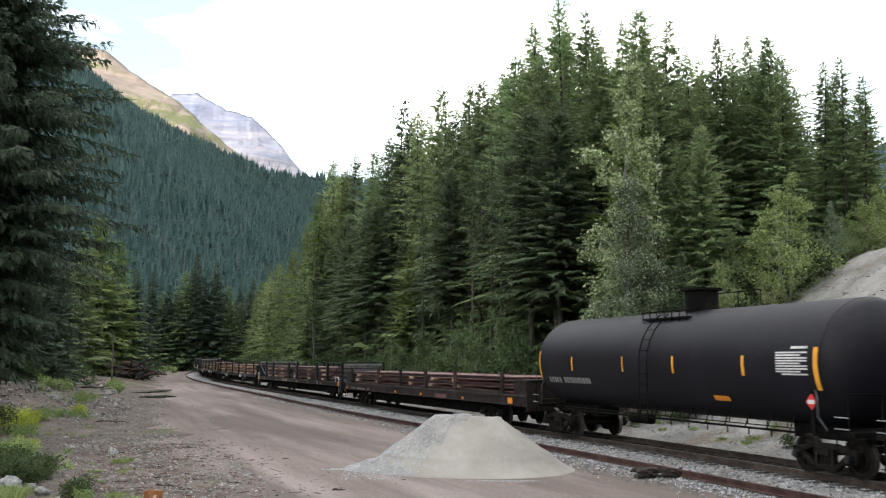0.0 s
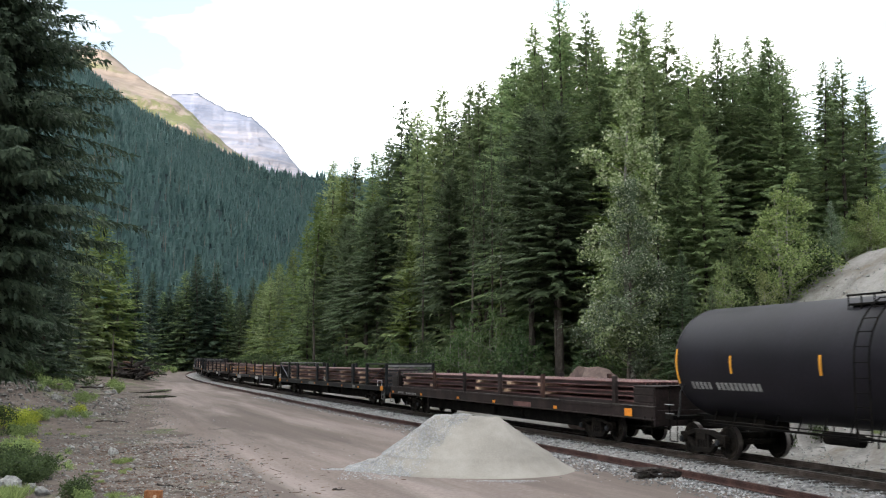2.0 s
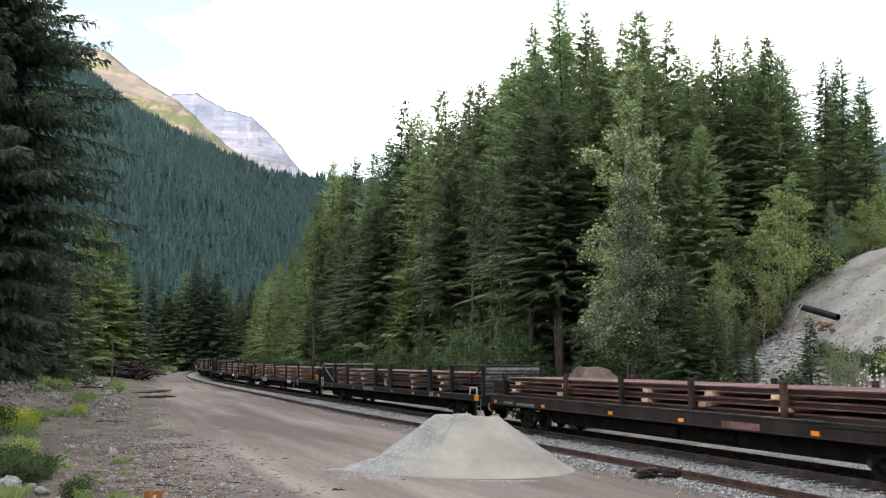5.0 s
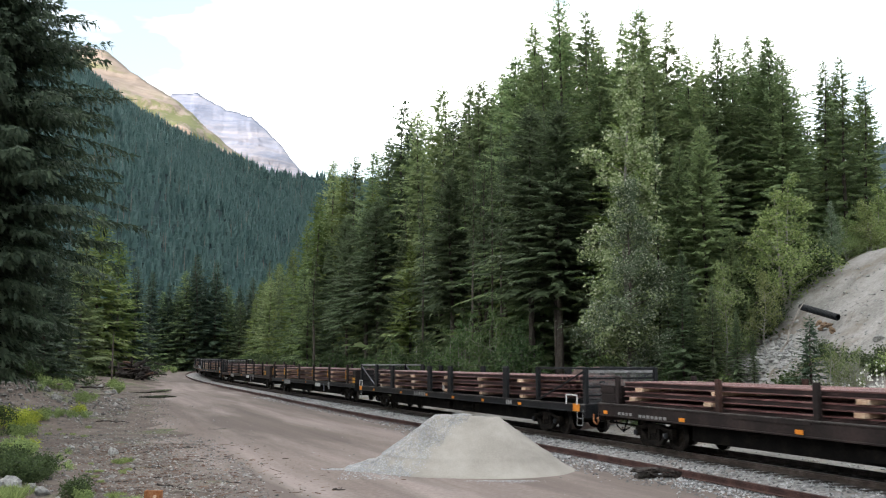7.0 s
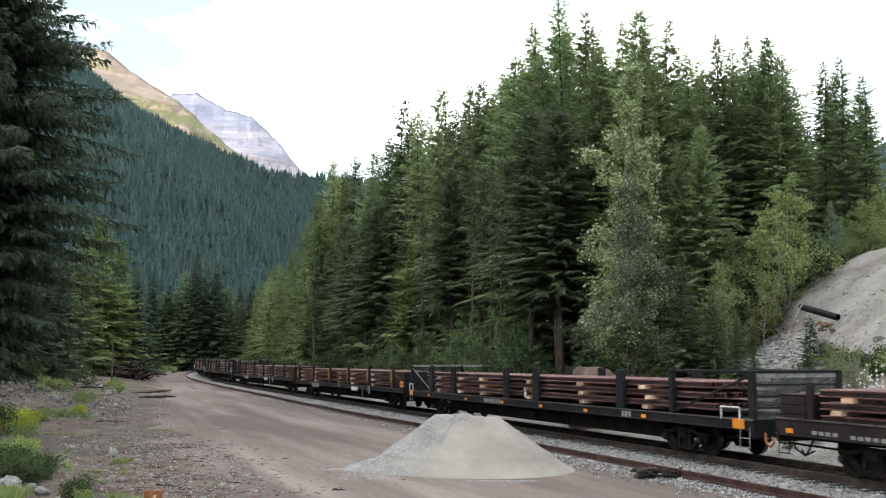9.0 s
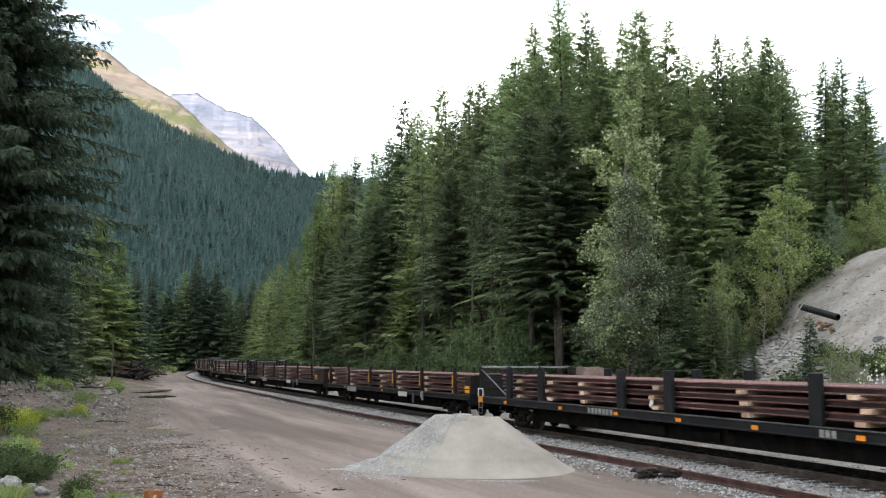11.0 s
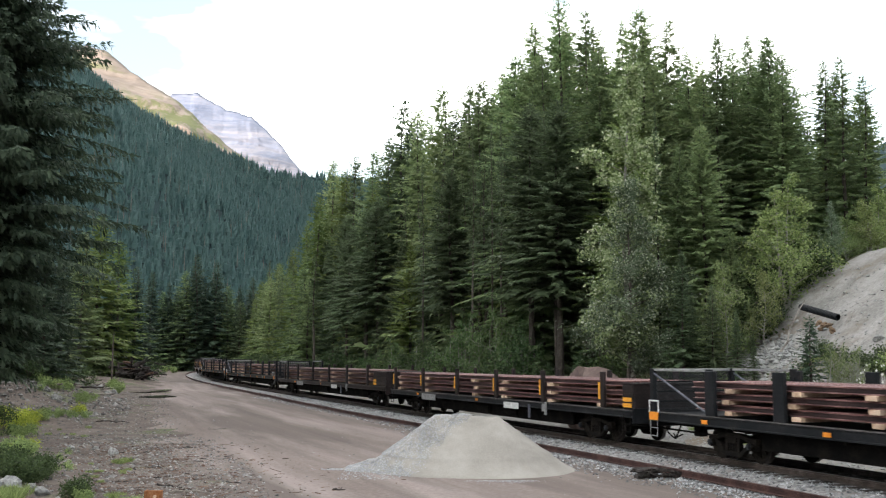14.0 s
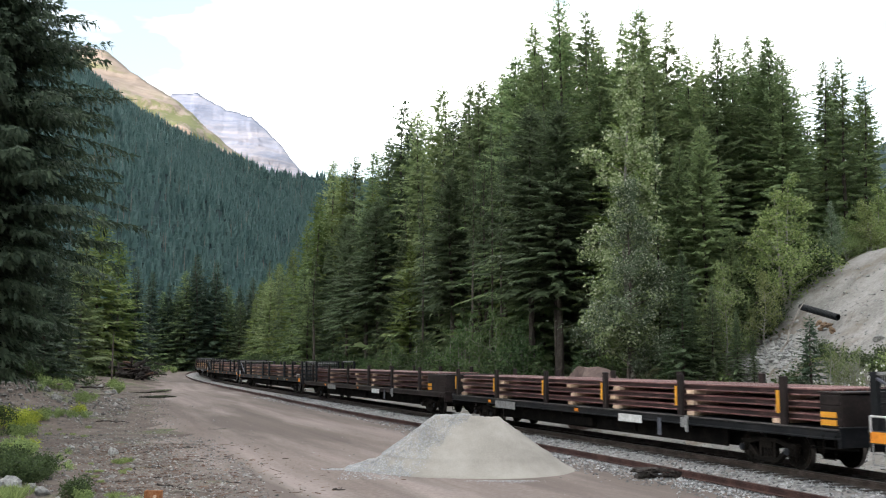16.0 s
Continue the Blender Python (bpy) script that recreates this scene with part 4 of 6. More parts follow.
def build_track():
    line = thing("railway_track", "curving main line on grey stone ballast", "track", kind="structure")
    for off in (-0.7525, 0.7525):
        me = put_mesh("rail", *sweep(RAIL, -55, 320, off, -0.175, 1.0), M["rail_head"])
        me.materials.append(M["rail_polish"])
        for poly in me.polygons[:-2]:
            poly.material_index = 1 if poly.index % len(RAIL) in (6, 7, 8) else 0
        part("rail", me, None, line, "running rail with a worn head")
    bed = [(-3.15, -0.42), (2.3, -0.30), (1.7, -0.20), (1.02, -0.160), (0.93, -0.185), (-0.93, -0.188), (-1.34, -0.186), (-1.5, -0.168), (-1.95, -0.235), (-2.6, -0.325)]
    part("ballast_bed", put_mesh("ballast_bed", *sweep(bed, -55, 320, 0, 0, 0.5, lambda s: 0.03 * math.sin(s * 1.7) + 0.03 * math.sin(s * 0.61)), M["ballast"]), None, line, "bed of grey crushed stone")
    # strip between the rails with the train's shade in its colour
    part("gauge_ballast", put_mesh("gauge_ballast", *sweep([(-0.66, -0.30), (0.66, -0.30), (0.66, -0.181), (-0.66, -0.181)], -55, 320, 0, 0, 1.0), M["shade_ballast"]), None, line, "ballast between the rails, darkened for the train's shade")
    tie = boxes((-0.115, 0.115, -1.3, 1.3, -0.36, -0.160), bevel=0.012)
    me = bpy.data.meshes.new("tie")
    tie.to_mesh(me)
    tie.free()
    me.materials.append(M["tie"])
    tr = random.Random(3)
    for i in range(240):
        s = -40 + 0.54 * i
        a, b = on_track(s - 0.2), on_track(s + 0.2)
        ob = part("tie", me, None, line)
        ob.matrix_basis = Matrix.Translation(on_track(s, tr.uniform(-0.05, 0.05), tr.uniform(-0.015, 0.006))) @ Matrix.Rotation(math.atan2((b - a).y, (b - a).x) + tr.uniform(-0.02, 0.02), 4, "Z")
    single("spare_rail", put_mesh("spare_rail", *sweep(RAIL, -50, 240, -2.898, -0.30, 1.0, lambda s: -0.484 * math.exp(-((s - 18) / 18) ** 2) + 0.02 * math.sin(s * 0.37)), M["rail_rust"]), None,
           "long rusty red rail lying loose beside the line", "rail")


build_track()


def stone_mesh(hp, c, size, r, squash=0.7):
    """One sharp-edged stone of eight faces."""
    pts = []
    for d in ((1, 0, 0), (0, 1, 0), (-1, 0, 0), (0, -1, 0), (0, 0, 1), (0, 0, -1)):
        k = size * r.uniform(0.6, 1.25)
        pts.append((c[0] + d[0] * k + r.uniform(-0.3, 0.3) * size, c[1] + d[1] * k + r.uniform(-0.3, 0.3) * size, c[2] + d[2] * k * squash))
    hp.add(pts, [(0, 1, 4), (1, 2, 4), (2, 3, 4), (3, 0, 4), (1, 0, 5), (2, 1, 5), (3, 2, 5), (0, 3, 5)])


def scatter_ballast():
    r = random.Random(8)
    hp = Heap()
    for _ in range(17000):
        s = -34 + 75 * r.random() ** 1.25
        off = r.uniform(-4.1, -0.9) if r.random() < 0.8 else r.uniform(-0.6, 3)
        if off < -3.2 and r.random() < 0.6:
            off += 0.9
        if abs(off) < 0.95 and r.random() < 0.7 or abs(off) < 1.32 and (s + 40.14) % 0.54 < 0.28:
            continue
        p = on_track(s, off)
        z = float(np.interp(abs(off), [0, 0.93, 1.02, 1.5, 1.95, 2.6, 3.1], [-0.19, -0.19, -0.186, -0.172, -0.238, -0.328, GROUND]))
        stone_mesh(hp, (p.x, p.y, p.z + z + 0.005), r.uniform(0.025, 0.06), r)
    for _ in range(4500):
        s = -32 + 36 * r.random()
        off = -2.8 - abs(r.gauss(0, 0.8))
        p = on_track(s, off)
        stone_mesh(hp, (p.x, p.y, ground_height(p.x, p.y) + 0.008), r.uniform(0.02, 0.055), r)
    for _ in range(3500):
        p = on_track(40 + 55 * r.random(), r.uniform(-2.9, -1.4))
        stone_mesh(hp, (p.x, p.y, p.z - 0.29), r.uniform(0.05, 0.10), r)
    for _ in range(9000):
        s, off = -34 + 60 * r.random() ** 1.2, r.uniform(-1.5, -0.85)
        if off > -1.32 and (s + 40.14) % 0.54 < 0.28:
            continue
        p = on_track(s, off)
        stone_mesh(hp, (p.x, p.y, p.z - 0.185), r.uniform(0.02, 0.04), r)
    single("ballast_stones", hp.mesh("ballast_stones", M["ballast_stone"]), None, "loose grey crushed ballast stones along the line", "gravel", kind="stuff")


scatter_ballast()


# ---- the gravel heap on the road ----
def heap_gap(u, v):
    """Metres from the foot of the heap."""
    return max(0.0, min(math.hypot((u - cu) * 0.98, v - cv) - reach for cu, cv, reach in ((-0.62, 0.3, 2.3), (-0.1, 0.15, 2.45), (0.36, 0.0, 2.35), (0.70, -0.1, 2.3), (-2.5, 0.0, 0.95))))


def heap_height(u, v):
    """Height of the heap u metres across and v metres away from its middle."""
    h = 0.0
    for cu, cv, top, run in ((-0.62, 0.3, 1.50, 0.70), (-0.1, 0.15, 1.53, 0.66), (0.36, 0.0, 1.47, 0.68), (0.70, -0.1, 1.48, 0.69), (-2.5, 0.0, 0.30, 0.36)):
        d = math.hypot((u - cu) * 0.98, v - cv)
        h = max(h, top - run * max(0.0, d - 0.25) - 0.06 * min(d, 1))
    return h if h > 0.4 else 0.07 * math.log(1 + math.exp((h - 0.03) / 0.07)) if h > 0.0 else 0.02 * math.exp(-heap_gap(u, v) * 9.0)


HEAP_AT = (0.64, 28.7)


def build_heap():
    n = 110
    verts, faces, mats = [], [], []
    for j in range(n + 1):
        for i in range(n + 1):
            u, v = -4.2 + 8.0 * i / n, -3.4 + 6.8 * j / n
            h = heap_height(u, v)
            toe = smooth01(h / 0.25)
            h += 0.03 * noise.noise(Vector((u * 2.2, v * 2.2, 0))) * toe + 0.02 * noise.noise(Vector((u * 7, v * 7, 4))) * toe
            x, y = HEAP_AT[0] + u, HEAP_AT[1] + v
            g = ground_height(x, y)
            verts.append((x, y, g + h + 0.004 * toe if h > 0.012 else g - 0.03))
    for j in range(n):
        for i in range(n):
            faces.append((j * (n + 1) + i, j * (n + 1) + i + 1, (j + 1) * (n + 1) + i + 1, (j + 1) * (n + 1) + i))
    ob = thing("gravel_heap", "pale heap of crushed stone and sand dumped on the dirt road", "gravel heap")
    part("sand", put_mesh("sand", verts, faces, M["sand"], True), None, ob, "fine pale sand face")
    r = random.Random(4)
    hp = Heap()
    for _ in range(24000):
        u, v = r.uniform(-3.4, 0.9), r.uniform(-2.6, 1.6)
        if u - 0.92 * v > 0.22 + r.gauss(0, 0.10):
            continue
        h = heap_height(u, v)
        if h < 0.01 and r.random() < 0.93:
            continue
        x, y = HEAP_AT[0] + u, HEAP_AT[1] + v
        stone_mesh(hp, (x, y, ground_height(x, y) + max(0, h) + 0.004), r.uniform(0.010, 0.025), r)
    for _ in range(420):
        u, v = -2.9 - abs(r.gauss(0, 0.55)), r.gauss(-0.2, 0.10)
        x, y = HEAP_AT[0] + u, HEAP_AT[1] + v
        stone_mesh(hp, (x, y, ground_height(x, y) + 0.004), r.uniform(0.012, 0.03), r)
    for _ in range(260):
        u, v = r.gauss(1.0, 0.45), -2.75 - abs(r.gauss(0, 0.25))
        x, y = HEAP_AT[0] + u, HEAP_AT[1] + v
        stone_mesh(hp, (x, y, ground_height(x, y) + 0.002), r.uniform(0.008, 0.02), r)
    tagged(part("chip_cover", hp.mesh("chip_cover", M["chips"]), None, ob, "coarse grey stone chips"), kind="stuff")


build_heap()


# ---- the verge, the bank and small things ----
def spot(a, b):
    """Where a bearing across and down meets the ground."""
    d = sight(a, b)
    y, last = 6.0, 6.0
    while y < 260:
        if EYE + d.z * y < ground_height(d.x * y, y):
            break
        last, y = y, y + 0.5
    lo, hi = last, y
    for _ in range(12):
        m = (lo + hi) / 2
        if EYE + d.z * m < ground_height(d.x * m, m):
            hi = m
        else:
            lo = m
    return Vector((d.x * hi, hi, ground_height(d.x * hi, hi)))


def rock_mesh(tag, seed, material, flat=0.7, lumps=0.35, cuts=2):
    bm = bmesh.new()
    bmesh.ops.create_icosphere(bm, subdivisions=cuts + 1, radius=1.0)
    off = Vector((seed * 3.1, seed * 1.7, seed))
    for v in bm.verts:
        n = noise.fractal(v.co * 1.1 + off, 1.0, 2.0, 3)
        facet = noise.cell(v.co * 1.4 + off) - 0.5
        v.co *= 1 + lumps * n + 0.16 * facet
        v.co.z *= flat
    me = bpy.data.meshes.new(tag)
    bm.to_mesh(me)
    bm.free()
    me.materials.append(M[material])
    return me


ROCKS = [rock_mesh("boulder", i + 1, "boulder") for i in range(4)]


def put_rock(me, p, size, label, spin, sink=0.35, name="boulder", group=""):
    single(name, me, None, label, "rock", group, at=Matrix.LocRotScale((p.x, p.y, p.z + size * (0.6 - sink)), Euler((0.1 * spin, 0.2, spin)), (size, size * 0.85, size)))


BOULDERS = [(18, 862, 0.27), (74, 876, 0.20), (55, 862, 0.10), (90, 668, 0.40), (73, 688, 0.30), (100, 707, 0.28), (85, 692, 0.25), (126, 795, 0.13), (170, 795, 0.11), (200, 804, 0.20), (50, 797, 0.16), (238, 662, 0.35),
            (190, 700, 0.35), (178, 690, 0.4), (203, 697, 0.3), (165, 686, 0.25), (210, 710, 0.15), (92, 738, 0.13), (195, 845, 0.06), (140, 745, 0.09), (212, 709, 0.12), (120, 672, 0.4), (132, 668, 0.35)]
for i, (a, b, s) in enumerate(BOULDERS):
    put_rock(ROCKS[i % 4], spot(a, b), s, "pale grey weathered boulder on the rough verge", i * 1.3, group="boulders on the verge")
for i, (a, b, s, y) in enumerate([(1340, 648, 0.42, 37), (1382, 612, 0.24, 38.5), (1396, 600, 0.2, 39), (1330, 660, 0.4, 36.5), (1556, 602, 0.22, 33), (1372, 632, 0.2, 36.5), (1310, 655, 0.4, 39), (1360, 622, 0.14, 37), (1405, 622, 0.12, 37), (1390, 634, 0.15, 37), (1355, 660, 0.18, 36)]):
    put_rock(ROCKS[i % 4], spot(a, b), s, "pale grey rock on the gravel bank", i * 2.1, group="rocks on the bank")
for i, (a, b, k) in enumerate([(262, 654, 0.5), (272, 657, 0.35), (280, 652, 0.6), (290, 655, 0.45), (301, 652, 0.55), (312, 654, 0.4), (333, 656, 0.4), (341, 655, 0.55), (348, 656, 0.35)]):
    put_rock(ROCKS[i % 4], spot(a, b), k, "pale stone at the far bend of the road", i * 1.9, 0.3, group="stones at the bend of the road")
OCHRE = rock_mesh("ochre_clod", 5, "ochre", 0.45, 0.5)
for a, b, k in ((1462, 580, 0.30), (1474, 588, 0.22), (1448, 574, 0.18)):
    put_rock(OCHRE, spot(a, b), k, "ochre clod of washed-out soil below the drain pipe", a * 1.7, 0.45, "soil_clod", "ochre soil clods")
d = sight(1060, 700)
put_rock(rock_mesh("mound", 9, "red_boulder", 1.0, 0.2), Vector((d.x * 45.0, 45.0, ground_height(d.x * 45.0, 45.0))), 1.8, "big reddish brown boulder behind the line", 0.5, 0.1, "red_boulder")


def verge_stones():
    r = random.Random(12)
    hp = Heap()
    for _ in range(5200):
        y = 13 + 75 * r.random() ** 1.6
        x = verge_edge(y) + r.gauss(-1.0, 2.6)
        if x > verge_edge(y) + 2.5 and r.random() < 0.8:
            continue
        stone_mesh(hp, (x, y, ground_height(x, y) + 0.01), min(0.09, 0.016 + r.expovariate(58)), r)
    for _ in range(6500):
        y = 18 + 22 * r.random() ** 1.3
        x = verge_edge(y) + r.uniform(-3.5, 3.2)
        stone_mesh(hp, (x, y, ground_height(x, y) + 0.004), min(0.07, 0.012 + r.expovariate(75)), r)
    for _ in range(2600):
        x, y = r.gauss(-23, 3.0), r.gauss(57, 8)
        if x < verge_edge(y):
            stone_mesh(hp, (x, y, ground_height(x, y) + 0.02), min(0.20, 0.03 + r.expovariate(28)), r)
    single("verge_stones", hp.mesh("verge_stones", M["stone"]), None, "scattered grey stones along the road verge", "gravel", kind="stuff")
    hp = Heap()
    made = 0
    while made < 3600:
        y = r.uniform(24, 48)
        x = r.uniform(0.08, 0.5) * y
        off, s = track_side(x, y)
        if off < 2.4 or x - hill_edge(y) > 9 or (y > 44 and x < 9):
            continue
        made += 1
        stone_mesh(hp, (x, y, ground_height(x, y) + 0.01), min(0.16, 0.018 + r.expovariate(55)), r)
    for _ in range(700):
        p = spot(r.gauss(1375, 38), r.gauss(628, 20))
        if track_side(p.x, p.y)[0] > 2.4:
            stone_mesh(hp, (p.x, p.y, p.z + 0.02), min(0.22, 0.03 + r.expovariate(20)), r)
    single("bank_stones", hp.mesh("bank_stones", M["boulder"]), None, "loose grey stones on the gravel bank", "gravel", kind="stuff")
    hp = Heap()
    for _ in range(1500):
        y = 14 + 60 * r.random() ** 1.5
        x = r.uniform(verge_edge(y), track_x(y) - 3.2)
        stone_mesh(hp, (x, y, ground_height(x, y) + 0.003), min(0.05, 0.008 + r.expovariate(110)), r, 0.4)
    single("road_pebbles", hp.mesh("road_pebbles", M["stone"]), None, "small pebbles strewn over the dirt road", "gravel", kind="stuff")


def track_x(y):
    i = int(np.argmin(abs(_y - y)))
    return float(_x[i])


verge_stones()


def tuft_mesh(tag, blades, spread, height, seed, material, broad=0.012, lean=0.5):
    r = random.Random(seed)
    hp = Heap()
    for _ in range(blades):
        a, d = r.uniform(0, 6.283), spread * math.sqrt(r.random())
        p = Vector((math.cos(a) * d, math.sin(a) * d, -0.02))
        h = height * r.uniform(0.5, 1.1)
        l = Vector((r.gauss(0, lean), r.gauss(0, lean), 1)).normalized()
        w = Vector((math.cos(a * 7), math.sin(a * 7), 0)) * broad * r.uniform(0.6, 1.4)
        m = p + l * h * 0.55
        t = p + l * h + Vector((l.x, l.y, -0.2)) * h * 0.25
        hp.add([p - w * 0.5, p + w * 0.5, m + w, t, m - w], [(0, 1, 2, 3, 4)])
    return hp.mesh(tag, M[material])


def herb_mesh(tag, seed, material, h=0.6, r=0.42, leaves=420, leaf=0.075):
    wood, crown = broadleaf_meshes(tag, h, r, seed, leaves, leaf, 0.02, 1.0, material, "bark", 6, 24)
    return crown


TUFTS = [herb_mesh("weed", 1, "weeds"), herb_mesh("weed", 2, "leaves_green", 0.5, 0.45), tuft_mesh("grass", 130, 0.35, 0.38, 3, "leaves_green", 0.010, 0.4), herb_mesh("weed", 4, "leaves_dark", 0.7, 0.5, 500, 0.09)]


PATCHES = [[] for _ in TUFTS]


def put_tuft(k, p, size, spin):
    PATCHES[k].append(Matrix.LocRotScale(p, Euler((0, 0, spin)), (size * 1.25, size * 1.25, size * 1.2)))


def sow():
    for k, (name, label) in enumerate((("yellow_weeds", "bright yellow-green weeds growing on the road verge"), ("green_weeds", "green leafy weeds on the verge and the bank"), ("grass", "thin green grass tufts on the verge"), ("dark_weeds", "dark green leafy weeds on the verge"))):
        me = TUFTS[k]
        vs, fs = [v.co.copy() for v in me.vertices], [tuple(p.vertices) for p in me.polygons]
        hp = Heap()
        for m in PATCHES[k]:
            hp.add([m @ v for v in vs], fs)
        single(name, hp.mesh(name, me.materials[0]), None, label, "weeds", kind="stuff")


vr = random.Random(31)
WEEDS_FAR = [
    (0, 26, 752, 34, 9, 0.75, 26), (0, 141, 732, 10, 3, 0.6, 6), (1, 140, 738, 24, 3, 0.45, 10), (1, 76, 740, 16, 5, 0.6, 8), (1, 106, 739, 10, 4, 0.5, 5), (1, 30, 770, 34, 5, 0.5, 14),
    (0, 40, 796, 30, 5, 0.4, 7), (1, 30, 802, 34, 6, 0.5, 18), (3, 46, 846, 40, 12, 0.5, 22), (3, 20, 825, 25, 8, 0.5, 8), (1, 95, 685, 36, 8, 0.8, 14),
]
WEEDS_NEAR = [
    (1, 155, 709, 20, 6, 0.6, 8), (1, 203, 692, 10, 7, 1.1, 8), (2, 220, 819, 8, 4, 0.45, 4), (3, 135, 878, 14, 10, 0.4, 7), (1, 145, 882, 16, 6, 0.35, 6), (2, 25, 880, 28, 6, 0.6, 9),
    (1, 300, 657, 30, 4, 1.5, 8), (2, 190, 835, 40, 20, 0.22, 10), (2, 100, 765, 60, 12, 0.3, 6), (1, 340, 653, 25, 3, 1.6, 5), (1, 110, 820, 12, 14, 0.3, 5), (2, 210, 880, 30, 5, 0.3, 6),
]
for k, a, b, da, db, size, count in WEEDS_FAR + WEEDS_NEAR:
    for _ in range(count):
        put_tuft(k, spot(a + vr.uniform(-da, da), b + vr.uniform(-db, db)), size * vr.uniform(0.7, 1.2), vr.uniform(0, 6))
for _ in range(46):
    y = vr.uniform(30, 46)
    x = hill_edge(y) + vr.uniform(-3.5, 2.5)
    if track_side(x, y)[0] > 6.5:
        put_tuft(vr.choice((1, 1, 2, 3)), Vector((x, y, ground_height(x, y))), vr.uniform(0.6, 1.3), vr.uniform(0, 6))
for _ in range(60):
    p = on_track(vr.uniform(-26, 10), vr.uniform(3.6, 7.0))
    p.z = ground_height(p.x, p.y)
    put_tuft(vr.choice((1, 2, 2, 3)), p, vr.uniform(0.25, 0.7), vr.uniform(0, 6))
for _ in range(14):
    p = spot(vr.uniform(1425, 1565), vr.uniform(630, 670))
    put_tuft(vr.choice((2, 3, 3)), p, vr.uniform(0.35, 0.75), vr.uniform(0, 6))
sow()
for a, b, y, size in ((5, 690, 38, 1.2), (50, 655, 60, 1.6), (100, 650, 75, 1.8), (155, 645, 85, 2.0), (120, 655, 95, 2.4), (180, 640, 110, 2.2), (255, 640, 130, 2.2), (280, 635, 150, 2.6)):
    x = sight(a, b).x * y
    plant("shrub", SHRUB, "leafy dark green shrub on the verge", "bush", "shrubs on the verge", stand(x, y, size, 2.5, vr.uniform(0, 6)), "foliage", "stem")

for a, b, size in ((1340, 580, 2.6), (1362, 556, 2.4), (1385, 538, 2.0), (1330, 610, 2.4), (1350, 600, 1.6), (1415, 512, 1.8), (1445, 492, 1.9), (1475, 470, 2.0), (1500, 452, 1.8), (1375, 575, 1.2), (1535, 430, 1.8)):
    p = spot(a, b)
    plant("shrub", SHRUB, "leafy green shrub at the edge of the gravel bank", "bush", "shrubs on the gravel bank", stand(p.x, p.y, size, 2.5, vr.uniform(0, 6)), "foliage", "stem")


def flowers():
    hp = Heap()
    r = random.Random(6)
    for ca, cb, y in ((1475, 675, 33), (1545, 665, 32.5), (1555, 690, 31.5), (1500, 690, 32.5), (1460, 645, 34)):
        for _ in range(26):
            d = sight(ca + r.gauss(0, 16), cb)
            x, yy = d.x * y, y + r.gauss(0, 0.4)
            z = ground_height(x, yy) + r.uniform(0.35, 0.75)
            s = 0.035
            hp.add([(x + s * math.cos(q * 1.047), yy + 0.3 * s * math.sin(q * 1.047), z + s * math.sin(q * 1.047)) for q in range(6)], [(0, 1, 2, 3, 4, 5)])
            hp.add([(x - 0.004, yy, z - 0.5), (x + 0.004, yy, z - 0.5), (x, yy, z)], [(0, 1, 2)])
    single("daisies", hp.mesh("daisies", M["petals"]), None, "white daisies growing on the gravel bank", "flowers", kind="stuff")


flowers()


def stick(name, p, length, radius, spin, tilt, material, label, category, group, bend=0.08, seed=0):
    r = random.Random(seed)
    pts = [Vector((length * (i / 5 - 0.5), length * bend * r.uniform(-1, 1), length * bend * 0.5 * r.uniform(-1, 1))) for i in range(6)]
    v, f = tube(pts, [radius * (1 - 0.5 * i / 5) * r.uniform(0.85, 1.15) for i in range(6)], 6)
    hp = Heap()
    hp.add(v, f)
    for _ in range(2):
        b = pts[r.randrange(1, 5)]
        hp.add(*tube([b, b + Vector((r.uniform(-0.2, 0.2), r.uniform(-0.25, 0.25), r.uniform(0.02, 0.2))) * length], [radius * 0.5, radius * 0.15], 4))
    single(name, hp.mesh(name, M[material]), None, label, category, group, at=Matrix.Translation((p.x, p.y, p.z + radius * 0.6)) @ Euler((0, tilt, spin)).to_matrix().to_4x4())


for i, (a, b, ln, sp) in enumerate([(345, 858, 1.1, 0.3), (300, 862, 0.8, -0.6), (320, 872, 1.2, 0.15), (290, 845, 0.6, 0.9), (365, 845, 0.5, 1.2), (200, 748, 1.6, 0.1), (160, 752, 1.0, 0.0), (210, 835, 0.5, 2.0), (250, 820, 0.5, 0.5), (270, 828, 0.7, 2.6),
                                    (560, 712, 1.4, 0.4), (548, 716, 0.9, -0.5), (385, 760, 0.8, 0.2), (600, 868, 0.3, 0.2), (235, 700, 2.2, 0.1)]):
    stick("stick", spot(a, b), ln, 0.022 + 0.006 * (i % 3), sp, 0.0, "burnt_wood" if i % 2 else "dead_wood", "dry broken branch lying on the ground", "branch", "fallen branches", seed=i)
for i, (a, b, ln, sp, tilt) in enumerate([(150, 682, 4.5, 0.25, 0.05), (175, 690, 3.6, -0.3, -0.06), (190, 684, 3.0, 0.6, 0.1), (165, 700, 2.6, 0.1, 0.0)]):
    stick("log", spot(a, b), ln, 0.12, sp, tilt, "dead_wood", "weathered grey log on the verge bank", "log", "logs on the verge", 0.02, 40 + i)


